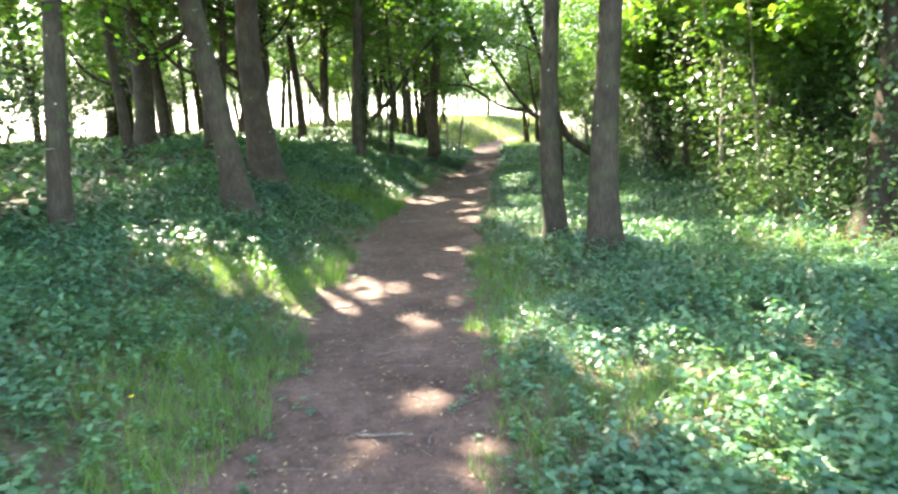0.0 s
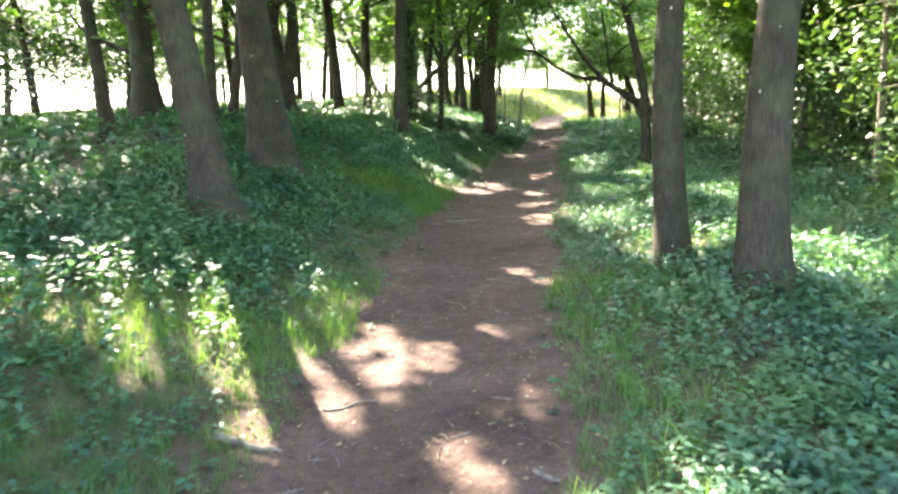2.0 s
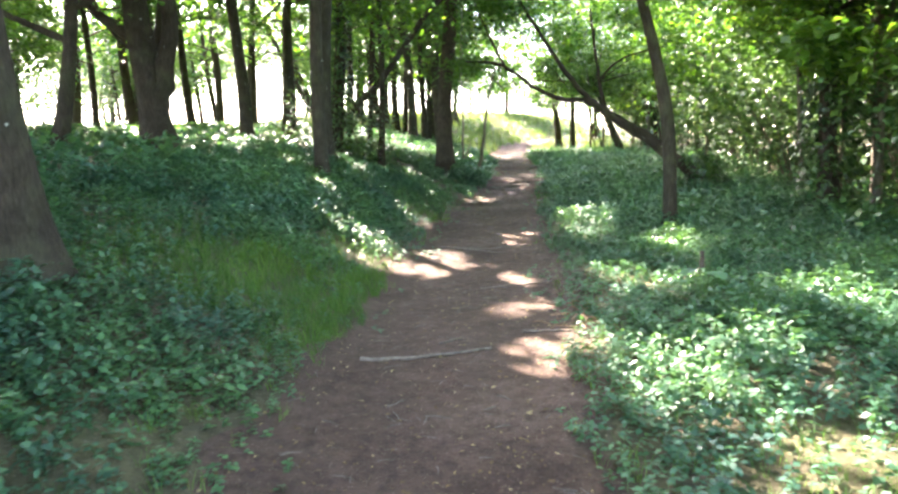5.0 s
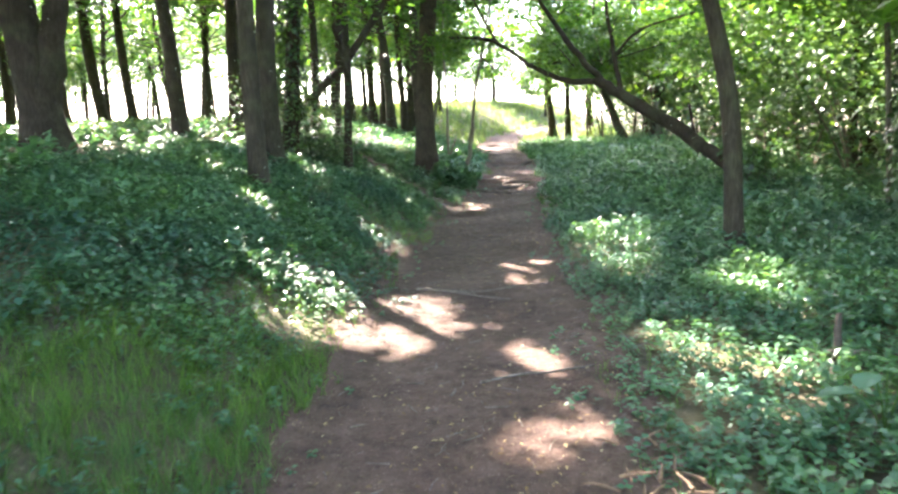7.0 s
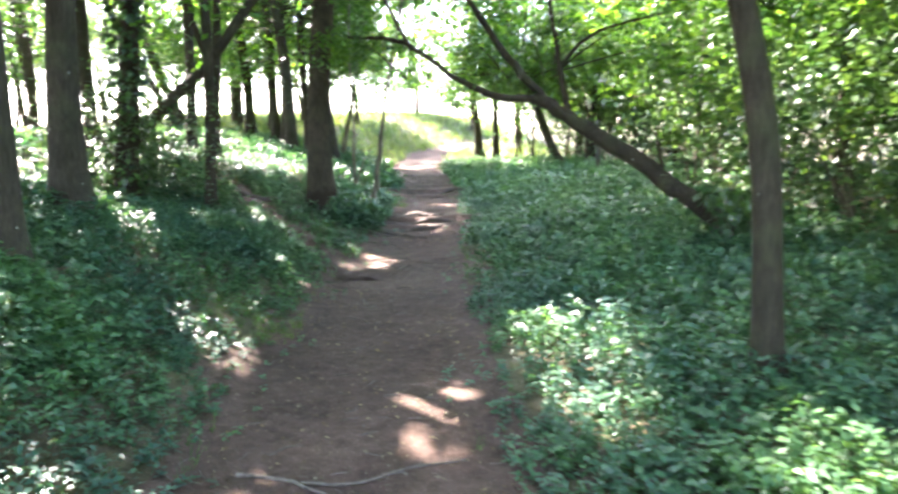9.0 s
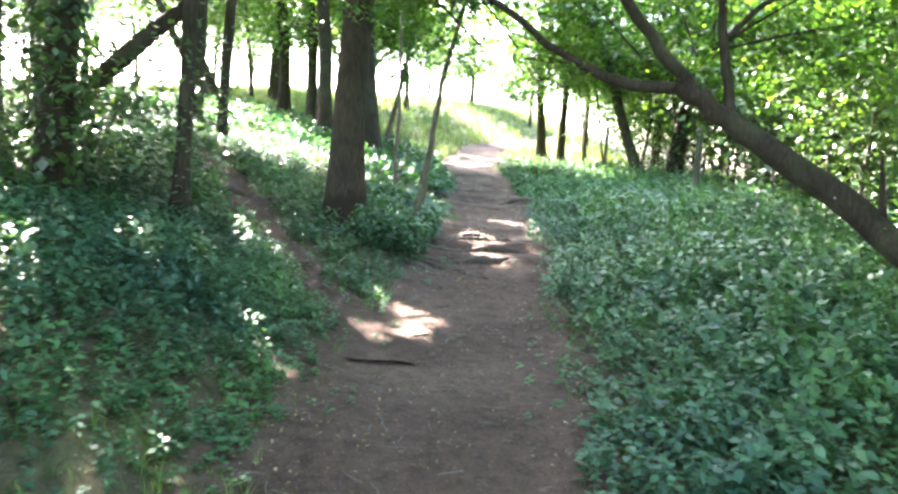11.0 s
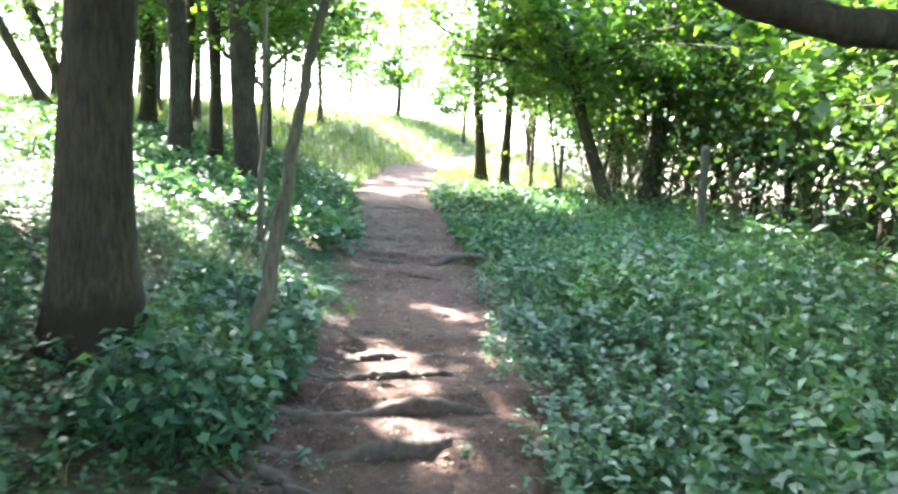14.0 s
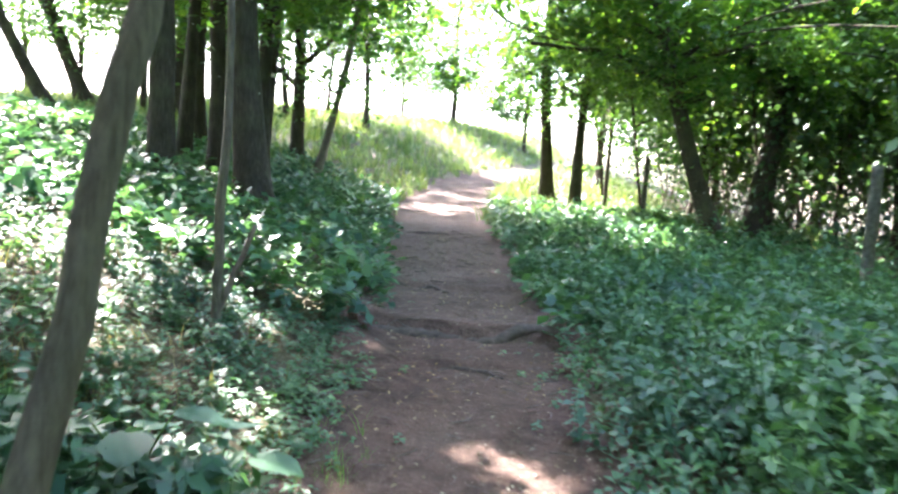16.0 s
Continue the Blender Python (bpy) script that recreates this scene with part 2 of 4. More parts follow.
LIT_NEAR = (
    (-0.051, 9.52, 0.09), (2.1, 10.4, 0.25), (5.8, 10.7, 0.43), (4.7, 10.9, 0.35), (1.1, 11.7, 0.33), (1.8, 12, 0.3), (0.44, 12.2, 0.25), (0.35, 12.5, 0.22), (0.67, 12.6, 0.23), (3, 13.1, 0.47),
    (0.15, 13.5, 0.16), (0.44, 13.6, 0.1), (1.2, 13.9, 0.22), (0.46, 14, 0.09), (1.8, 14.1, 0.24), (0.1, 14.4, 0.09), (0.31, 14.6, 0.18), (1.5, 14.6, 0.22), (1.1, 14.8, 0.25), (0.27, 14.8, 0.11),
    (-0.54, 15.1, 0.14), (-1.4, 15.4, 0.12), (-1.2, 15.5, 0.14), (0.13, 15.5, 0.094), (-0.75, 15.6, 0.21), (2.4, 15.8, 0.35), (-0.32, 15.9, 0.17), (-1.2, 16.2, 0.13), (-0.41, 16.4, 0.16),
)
LIT_MIDDLE = (
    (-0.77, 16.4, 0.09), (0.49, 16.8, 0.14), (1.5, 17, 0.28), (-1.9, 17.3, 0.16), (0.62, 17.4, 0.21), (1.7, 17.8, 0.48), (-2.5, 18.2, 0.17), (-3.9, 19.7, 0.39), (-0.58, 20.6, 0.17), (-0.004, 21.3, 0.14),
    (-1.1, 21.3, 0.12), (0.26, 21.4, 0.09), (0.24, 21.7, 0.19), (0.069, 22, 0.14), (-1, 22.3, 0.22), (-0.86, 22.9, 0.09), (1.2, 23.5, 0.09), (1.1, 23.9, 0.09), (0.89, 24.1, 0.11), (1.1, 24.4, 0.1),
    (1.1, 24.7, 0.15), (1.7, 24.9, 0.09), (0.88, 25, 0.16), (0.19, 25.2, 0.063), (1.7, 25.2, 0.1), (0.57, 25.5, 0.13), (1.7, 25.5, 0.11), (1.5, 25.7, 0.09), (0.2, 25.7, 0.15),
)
LIT_FAR = (
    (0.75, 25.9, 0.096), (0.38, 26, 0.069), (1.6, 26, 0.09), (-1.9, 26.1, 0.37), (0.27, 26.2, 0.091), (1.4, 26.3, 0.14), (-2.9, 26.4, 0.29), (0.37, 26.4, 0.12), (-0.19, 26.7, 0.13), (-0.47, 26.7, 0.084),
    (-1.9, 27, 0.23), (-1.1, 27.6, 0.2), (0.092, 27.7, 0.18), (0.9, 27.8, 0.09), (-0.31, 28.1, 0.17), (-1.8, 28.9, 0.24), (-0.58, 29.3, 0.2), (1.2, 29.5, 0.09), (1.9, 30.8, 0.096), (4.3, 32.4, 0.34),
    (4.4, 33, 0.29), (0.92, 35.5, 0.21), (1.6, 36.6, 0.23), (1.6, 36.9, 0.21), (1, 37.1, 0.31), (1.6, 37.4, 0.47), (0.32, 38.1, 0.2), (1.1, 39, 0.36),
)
LIT_BANK = ((-2.2, 27, .9), (-3, 29, .9), (-1.2, 28, .6), (-4.5, 30, 1.0), (-5.5, 27, .8), (-7, 31, 1.2), (-4, 33, 1.0), (-3.4, 25, .5), (-6, 34, 1.2), (-9, 30, 1.2), (-8, 26, .8), (-5.5, 21.5, .7), (-7, 23, .9), (-4.6, 23.6, .6))
LIT_THICKET = ((5.6, 10.2, .8), (6.2, 12.4, .8), (7.6, 15, .5), (6.5, 18, .5), (7.4, 21.4, .7), (6.4, 24, .4), (7.4, 27, .6), (7.4, 31, .5), (8.4, 34.6, .7), (6.8, 38, .7))
LIT_GLADE = ((-1.3, 7.0, .42), (-1.9, 7.0, .35), (-1.25, 6.3, .3), (-.95, 7.0, .28), (-2.5, 6.9, .3), (-.6, 15.9, .36), (-.95, 15.5, .28), (-1.35, 15.6, .28), (-.4, 15.3, .22),
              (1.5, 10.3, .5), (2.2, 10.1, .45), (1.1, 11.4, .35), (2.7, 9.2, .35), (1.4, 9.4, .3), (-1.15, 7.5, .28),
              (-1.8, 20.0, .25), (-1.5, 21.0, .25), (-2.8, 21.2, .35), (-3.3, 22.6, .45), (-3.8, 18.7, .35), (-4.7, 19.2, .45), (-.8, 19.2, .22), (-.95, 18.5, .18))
LIT_HERBS = ((1.5, 3.3, .35), (1.5, 4.2, .2), (1.35, 2.7, .3), (2.3, 4.7, .2), (.3, 28.6, .25), (.5, 29.6, .2), (.2, 30.6, .3), (.8, 31.8, .2), (-.4, 29.8, .3))
LIT_SPOTS = np.array(LIT_START + LIT_NEAR + LIT_MIDDLE + LIT_FAR + LIT_BANK + LIT_THICKET + LIT_GLADE + LIT_HERBS)


def misses_lit_spots(p):
    """For leaves at p: whether their shadow misses the spots to be kept sunlit."""
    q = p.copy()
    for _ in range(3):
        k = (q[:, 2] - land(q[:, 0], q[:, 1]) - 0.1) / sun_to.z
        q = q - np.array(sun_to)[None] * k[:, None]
    d = np.hypot(q[:, None, 0] - LIT_SPOTS[None, :, 0], (q[:, None, 1] - LIT_SPOTS[None, :, 1]) * 0.8) / (LIT_SPOTS[None, :, 2] * 1.2 + 0.08)
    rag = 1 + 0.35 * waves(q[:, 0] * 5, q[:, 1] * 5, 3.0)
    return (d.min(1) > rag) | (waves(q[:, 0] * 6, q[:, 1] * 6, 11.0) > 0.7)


# ---- mesh helpers ----
def quick_mesh(name, verts, faces, mat, smooth=False):
    me = bpy.data.meshes.new(name)
    verts, faces = np.asarray(verts, np.float32), np.asarray(faces, np.int32)
    n, k = faces.shape
    me.vertices.add(len(verts))
    me.vertices.foreach_set("co", verts.ravel())
    me.loops.add(n * k)
    me.loops.foreach_set("vertex_index", faces.ravel())
    me.polygons.add(n)
    me.polygons.foreach_set("loop_start", np.arange(0, n * k, k, dtype=np.int32))
    me.polygons.foreach_set("loop_total", np.full(n, k, np.int32))
    if smooth:
        me.polygons.foreach_set("use_smooth", np.ones(n, bool))
    me.materials.append(mat)
    me.update(calc_edges=True)
    return me


def part(name, me, parent, label=""):
    ob = new(name, me)
    ob.parent = parent
    return tagged(ob, label)


def empty(name, x, y, z, label, category, group="", kind=""):
    ob = new(name)
    ob.empty_display_size = 0.2
    ob.matrix_world = pose(x, y, z)
    return tagged(ob, label, category, group, kind)


def turned(yaw, tilt, spin):
    """Rotation matrices: spin about the blade, then tilt over, then turn."""
    cy, sy, ct, st, cs, ss = np.cos(yaw), np.sin(yaw), np.cos(tilt), np.sin(tilt), np.cos(spin), np.sin(spin)
    n = len(yaw)
    rz, rx, ry = np.zeros((n, 3, 3)), np.zeros((n, 3, 3)), np.zeros((n, 3, 3))
    rz[:, 0, 0], rz[:, 0, 1], rz[:, 1, 0], rz[:, 1, 1], rz[:, 2, 2] = cy, -sy, sy, cy, 1
    rx[:, 0, 0], rx[:, 1, 1], rx[:, 1, 2], rx[:, 2, 1], rx[:, 2, 2] = 1, ct, -st, st, ct
    ry[:, 0, 0], ry[:, 0, 2], ry[:, 1, 1], ry[:, 2, 0], ry[:, 2, 2] = cs, ss, 1, -ss, cs
    return rz @ rx @ ry


def strew(template, pos, rot, scale):
    """Copies of a template (verts, quads) joined into one set of verts and faces."""
    tv, tf = template
    scale = np.asarray(scale)
    if scale.ndim == 1:
        scale = np.repeat(scale[:, None], 3, 1)
    v = np.einsum("nij,nkj->nki", rot, tv[None] * scale[:, None, :]) + pos[:, None, :]
    f = tf[None] + (np.arange(len(pos)) * len(tv))[:, None, None]
    return v.reshape(-1, 3), f.reshape(-1, tf.shape[1])


LEAF = (np.array([(0, 0, 0), (0.27, 0.4, 0.07), (0, 0.5, 0.0), (-0.27, 0.4, 0.07), (0, 1, -0.12)]),
        np.array([(0, 1, 4, 2), (0, 2, 4, 3)]))
BROAD = (np.array([(0, 0, 0), (0.42, 0.42, 0.06), (0, 0.5, 0.0), (-0.42, 0.42, 0.06), (0, 1, -0.1)]),
         np.array([(0, 1, 4, 2), (0, 2, 4, 3)]))
FLAT = (np.array([(0, 0, 0), (0.34, 0.5, 0.05), (0, 1, -0.06), (-0.34, 0.5, 0.05)]), np.array([(0, 1, 2, 3)]))
BLADE = (np.array([(-0.5, 0, 0), (0.5, 0, 0), (-0.34, 0.14, 0.55), (0.34, 0.14, 0.55), (-0.03, 0.6, 0.98), (0.03, 0.6, 0.98)]),
         np.array([(0, 1, 3, 2), (2, 3, 5, 4)]))


def sprig(seed, pairs, leaf, reach, stem=True):
    """One upright herb of unit height: a stem and opposite leaves."""
    r = np.random.default_rng(seed)
    pos, yaw, tilt, size = [], [], [], []
    bend = r.uniform(-0.2, 0.2, 2)
    for i in range(pairs):
        h = 0.25 + 0.75 * (i + 0.5) / pairs
        a = i * 1.57 + r.uniform(-0.4, 0.4)
        for k in (0, math.pi):
            pos.append((bend[0] * h * h, bend[1] * h * h, h + r.uniform(-0.04, 0.04)))
            yaw.append(a + k + r.uniform(-0.3, 0.3))
            tilt.append(r.uniform(-0.55, 0.35))
            size.append(reach * r.uniform(0.7, 1.15) * (1.0 - 0.35 * abs(h - 0.6)))
    n = len(pos)
    v, f = strew(leaf, np.array(pos), turned(np.array(yaw), np.array(tilt), r.uniform(-0.5, 0.5, n)), np.array(size))
    if stem:
        s = np.array([(-0.012, 0, 0), (0.012, 0, 0), (bend[0] + 0.006, bend[1], 0.95), (bend[0] - 0.006, bend[1], 0.95)])
        f = np.vstack([f, np.array([(0, 1, 2, 3)]) + len(v)])
        v = np.vstack([v, s])
    return v, f


def tube_data(pts, radii, sides=10, lobes=0.0, seed=0, cap=True):
    pts, radii = np.asarray(pts, float), np.asarray(radii, float)
    r = np.random.default_rng(seed)
    n = len(pts)
    tang = np.gradient(pts, axis=0)
    tang /= np.linalg.norm(tang, axis=1)[:, None] + 1e-9
    ref = np.array([0.0, 1.0, 0.0]) if abs(tang[0][1]) < 0.8 else np.array([1.0, 0.0, 0.0])
    ang = np.linspace(0, 2 * math.pi, sides, endpoint=False)
    ph = r.uniform(0, 6.28, 3)
    verts = []
    for i in range(n):
        a = np.cross(ref, tang[i])
        a /= np.linalg.norm(a) + 1e-9
        b = np.cross(tang[i], a)
        lob = 1 + lobes * (0.5 * np.sin(3 * ang + ph[0]) + 0.4 * np.sin(5 * ang + ph[1])) + 0.05 * np.sin(2 * ang + ph[2] + i * 0.6)
        rad = radii[i] * lob
        verts.append(pts[i] + np.outer(np.cos(ang) * rad, a) + np.outer(np.sin(ang) * rad, b))
    verts = np.vstack(verts)
    i, j = np.meshgrid(np.arange(n - 1), np.arange(sides), indexing="ij")
    j2 = (j + 1) % sides
    faces = np.stack([i * sides + j, i * sides + j2, (i + 1) * sides + j2, (i + 1) * sides + j], -1).reshape(-1, 4)
    if cap:
        for ring, mid in ((0, pts[0]), (n - 1, pts[-1])):
            c = len(verts)
            verts = np.vstack([verts, mid[None]])
            k = np.arange(0, sides, 2)
            faces = np.vstack([faces, np.stack([ring * sides + k, ring * sides + (k + 1) % sides, ring * sides + (k + 2) % sides, np.full(len(k), c)], -1)])
    return verts, faces


def bend_line(pts, n, wobble=0.0, seed=0):
    """A smooth line through a few points."""
    pts = [Vector(p) for p in pts]
    pts = [pts[0] * 2 - pts[1]] + pts + [pts[-1] * 2 - pts[-2]]
    out, seg = [], len(pts) - 3
    r = np.random.default_rng(seed)
    for k in range(n):
        u = k / (n - 1) * seg
        i = min(int(u), seg - 1)
        t = u - i
        p0, p1, p2, p3 = pts[i:i + 4]
        q = 0.5 * ((2 * p1) + (p2 - p0) * t + (2 * p0 - 5 * p1 + 4 * p2 - p3) * t * t + (3 * p1 - p0 - 3 * p2 + p3) * t ** 3)
        out.append(np.array(q) + (r.normal(0, wobble, 3) if 0 < k < n - 1 else 0))
    return np.array(out)


# ---- ground and path ----
def axis(lo, hi, step, far, grow=1.22):
    a = list(np.arange(lo, hi, step))
    s, x = step, hi
    while x < far:
        a.append(x)
        s *= grow
        x += s
    s, x = step, lo - step
    while x > -far:
        a.insert(0, x)
        s *= grow
        x -= s
    return np.array(a)


def grid_faces(nx, ny):
    i, j = np.meshgrid(np.arange(ny - 1), np.arange(nx - 1), indexing="ij")
    a = i * nx + j
    return np.stack([a, a + 1, a + nx + 1, a + nx], -1).reshape(-1, 4)


gx, gy = axis(-7, 7, 0.16, 900), axis(-2, 42, 0.16, 900)
X, Y = np.meshgrid(gx, gy)
Z = ground(X, Y) - 0.05 * np.clip(1.2 - np.abs(X - path_x(Y)) / path_half(Y), 0, 0.3) / 0.3
floor_mesh = quick_mesh("ground", np.stack([X, Y, Z], -1).reshape(-1, 3), grid_faces(len(gx), len(gy)), M_SOIL, True)
tagged(new("ground", floor_mesh), "dark woodland soil under herbs and grass", "ground", kind="structure")

py = np.arange(-6, 46, 0.07)
pu = np.linspace(-1.35, 1.35, 36)
U, Y = np.meshgrid(pu, py)
X = path_x(Y) + U * (path_half(Y) + 0.1)
edge = beyond_edge(X, Y)
Z = land(X, Y) + 0.012 - 0.09 * np.clip(edge, 0, 1) - 0.03 * (1 - np.clip(np.abs(U), 0, 1) ** 2)
Z = Z + 0.007 * waves(X * 2.6, Y * 2.6, 1.0) + 0.005 * waves(X * 9, Y * 9, 4.0)
# earth held up behind the roots that cross the path
STEPS = ((23.65, 0.07), (24.1, 0.1), (25.15, 0.04), (28.1, 0.1), (27.4, 0.03), (29.8, 0.03), (21.4, 0.015))


def steps(x, y):
    rise = 0
    for ry, rh in STEPS:
        back = y - ry + 0.07 * np.sin(x * 2 + ry)
        rise = rise + rh * np.exp(-np.clip(back, 0, None) / 0.7) * np.clip(back / 0.08, 0, 1)
    return rise


Z = Z + steps(X, Y)
tagged(new("path", quick_mesh("path", np.stack([X, Y, Z], -1).reshape(-1, 3), grid_faces(len(pu), len(py)), M_PATH, True)),
       "trodden brown earth footpath with litter", "path", kind="structure")


def pz(x, y):
    """Height of the trodden surface."""
    u = (x - path_x(y)) / (path_half(y) + 0.1)
    return float(land(x, y) + 0.012 - 0.03 * (1 - min(1, abs(u)) ** 2) + 0.007 * waves(x * 2.6, y * 2.6, 1.0) + steps(x, y))


# ---- trees ----
def crown_mesh(name, seed, leaves, clumps, rx, rz, size, mat, leaf=FLAT, flat=0.6):
    """Leaves in uneven clumps within an egg of half-width rx and half-height rz about the origin."""
    r = np.random.default_rng(seed)
    c = r.normal(0, 1, (clumps, 3))
    c /= np.linalg.norm(c, axis=1)[:, None]
    c *= (r.uniform(0.25, 1.0, clumps) ** 0.5)[:, None] * np.array([rx, rx, rz])
    which = r.integers(0, clumps, leaves)
    spread = r.uniform(0.25, 0.6, clumps)[which]
    p = c[which] + r.normal(0, 1, (leaves, 3)) * spread[:, None] * np.array([1, 1, flat])
    rot = turned(r.uniform(0, 6.28, leaves), r.uniform(-0.9, 0.5, leaves), r.uniform(-0.7, 0.7, leaves))
    v, f = strew(leaf, p, rot, size * r.uniform(0.6, 1.25, leaves))
    return quick_mesh(name, v, f, mat)



def crown_at(ob, centre, scale, seed, leaves=2300, clumps=26, size=0.18):
    """A crown of leaf clumps, cut out over lit spots; ob: the tree's foot."""
    r = np.random.default_rng(seed + 4000)
    c = r.normal(0, 1, (clumps, 3))
    c /= np.linalg.norm(c, axis=1)[:, None]
    c *= (r.uniform(0.2, 1.0, clumps) ** 0.5)[:, None] * np.array([2.6, 2.6, 2.0])
    which = r.integers(0, clumps, leaves)
    p = c[which] + r.normal(0, 1, (leaves, 3)) * r.uniform(0.22, 0.55, clumps)[which][:, None] * np.array([1, 1, 0.6])
    p = p * np.array(scale) + np.array(centre)
    keep = misses_lit_spots(p + np.array(ob.matrix_world.translation))
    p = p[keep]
    n = len(p)
    v, f = strew(FLAT, p, turned(r.uniform(0, 6.28, n), r.uniform(-0.9, 0.5, n), r.uniform(-0.7, 0.7, n)), size * r.uniform(0.6, 1.25, n))
    return tagged(part("crown", quick_mesh("crown", v, f, M_CROWN), ob), kind="stuff")


TUFTS = [crown_mesh("spray", 31 + k, 300, 9, 0.75, 0.4, 0.115, M_CROWN, FLAT, 0.5) for k in range(3)]
SHRUBS = [crown_mesh("leaves", 41 + k, 4300, 46, 1.25, 1.0, 0.092, M_SHRUB, FLAT, 0.7) for k in range(4)]


def limb(tree, pts, r0, r1, mat, seed=0, sides=8, n=14, name="limb", label=""):
    """A tapered limb along points given from the tree's foot."""
    line = bend_line(pts, n, r0 * 0.12, seed)
    v, f = tube_data(line, np.linspace(r0, r1, n), sides, 0.06, seed)
    return part(name, quick_mesh(name, v, f, mat, True), tree, label)


STANDING = []


def bough(ob, p, q, r0, mat, seed, leaves=330, size=0.085, droop=0.12):
    """A leafy bough from p to q: a thin limb, side twigs, and leaves in flat layers along it."""
    r = np.random.default_rng(seed + 7000)
    p, q = np.asarray(p, float), np.asarray(q, float)
    m = (p + q) / 2 + np.array([0, 0, 0.12])
    limb(ob, [p, m, q], r0, 0.004, mat, seed, 6, 9, "bough")
    u = r.uniform(0.25, 1.08, 7)
    along = (1 - u)[:, None] * p + u[:, None] * q + np.array([0, 0, 0.18]) * (u * (1 - u) * 2)[:, None]
    side = r.normal(0, 0.26, (7, 3)) * np.array([1, 1, 0.45])
    which = r.integers(0, 7, leaves)
    w = r.uniform(0, 1, leaves) ** 0.7
    pts = along[which] + side[which] * w[:, None] * 1.5 + r.normal(0, 1, (leaves, 3)) * np.array([0.16, 0.16, 0.06])
    pts[:, 2] -= droop * w
    # leaves that would shade a lit spot are left out
    pts = pts[misses_lit_spots(pts + np.array(ob.matrix_world.translation))]
    n = len(pts)
    if n < 20:
        return
    v, f = strew(LEAF, pts, turned(r.uniform(0, 6.28, n), r.normal(-0.25, 0.35, n), r.normal(0, 0.35, n)), size * r.uniform(0.6, 1.3, n))
    tagged(part("leaves", quick_mesh("leaves", v, f, M_CROWN), ob), kind="stuff")


def tree(x, y, dia, lean=0.0, back=0.0, height=8.0, clear=4.2, seed=0, mat=None, crown=1.0, curve=0.0, forks=0, flare=0.85,
         label="tall woodland tree with grey-brown bark and a leafy crown", crowns=2, tufts=0, low=0.6, bend=0.0, boughs=4):
    """A tree on its own foot: trunk with flared foot, limbs, crown."""
    mat = mat or M_BARK
    r = np.random.default_rng(seed + 100)
    z0 = gz(x, y) - 0.06
    ob = empty("tree", x, y, z0, label, "tree", "woodland trees")
    STANDING.append((x, y, ob, mat))
    n = 26
    h = np.linspace(0, 1, n) ** 1.35 * height
    sway = curve * np.sin(h / height * math.pi) + 0.02 * dia * 10 * np.sin(h * 1.1 + seed)
    pts = np.stack([lean * h + sway + bend * 0.5 * (h - 1.5 + np.sqrt((h - 1.5) ** 2 + 0.25) - 0.08), back * h + 0.3 * sway * np.cos(seed), h], -1)
    rad = dia / 2 * (1 - 0.72 * h / height) + dia / 2 * flare * np.exp(-h / (0.7 * dia + 0.03))
    v, f = tube_data(pts, rad, 14 if dia > 0.15 else 9, 0.09 + 0.02 * flare, seed)
    part("trunk", quick_mesh("trunk", v, f, mat, True), ob)

    def on_trunk(hh):
        return np.array([np.interp(hh, h, pts[:, 0]), np.interp(hh, h, pts[:, 1]), hh]), float(np.interp(hh, h, rad))
    for k in range(3 + forks):
        hh = clear + (height - clear) * (k + 0.3) / 4.2 if k >= forks else clear * 0.45 + 0.4 * k
        p, pr = on_trunk(hh)
        a = r.uniform(0, 6.28)
        if k < forks:
            a = (0.3 if k % 2 else 2.8) + r.uniform(-0.4, 0.4)
        out = r.uniform(1.2, 2.0) * crown
        q = p + np.array([math.cos(a) * out, math.sin(a) * out, r.uniform(1.0, 2.4)])
        m = (p + q) / 2 + np.array([0.25 * math.cos(a), 0.25 * math.sin(a), -0.15])
        limb(ob, [p, m, q], pr * 0.6, 0.02, mat, seed + k, 7, 10)
    for k in range(crowns):
        zc = clear + 1.5 * crown + k * (height - clear) * 0.45
        a = r.uniform(0, 6.28)
        crown_at(ob, (np.interp(zc, h, pts[:, 0]) + 0.7 * math.cos(a), np.interp(zc, h, pts[:, 1]) + 0.7 * math.sin(a), zc),
                 (crown, crown, crown * r.uniform(0.7, 0.95)), seed * 7 + k)
    for k in range(tufts):
        hh = clear * r.uniform(low, low + 0.65)
        p, _ = on_trunk(hh)
        a = r.uniform(0, 6.28)
        q = p + np.array([math.cos(a), math.sin(a), 0.15]) * r.uniform(0.6, 1.3)
        limb(ob, [p, (p + q) / 2 + np.array([0, 0, 0.1]), q], 0.018, 0.006, mat, seed + k, 5, 6, "twig")
        # no spray where it would shade a lit spot
        if not misses_lit_spots(q + np.array([x, y, z0]) + np.array([(0, 0, 0), (.45, 0, 0), (-.45, 0, 0), (0, .45, 0), (0, -.45, 0)])).all():
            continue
        c = tagged(part("spray", TUFTS[(seed + k) % 3], ob), kind="stuff")
        c.matrix_basis = Matrix.Translation(q) @ Matrix.Rotation(r.uniform(0, 6.28), 4, "Z")
    for k in range(boughs):
        p, pr = on_trunk(clear * r.uniform(0.78, 1.1))
        a, out = r.uniform(0, 6.28), r.uniform(1.0, 1.9) * min(1.0, crown)
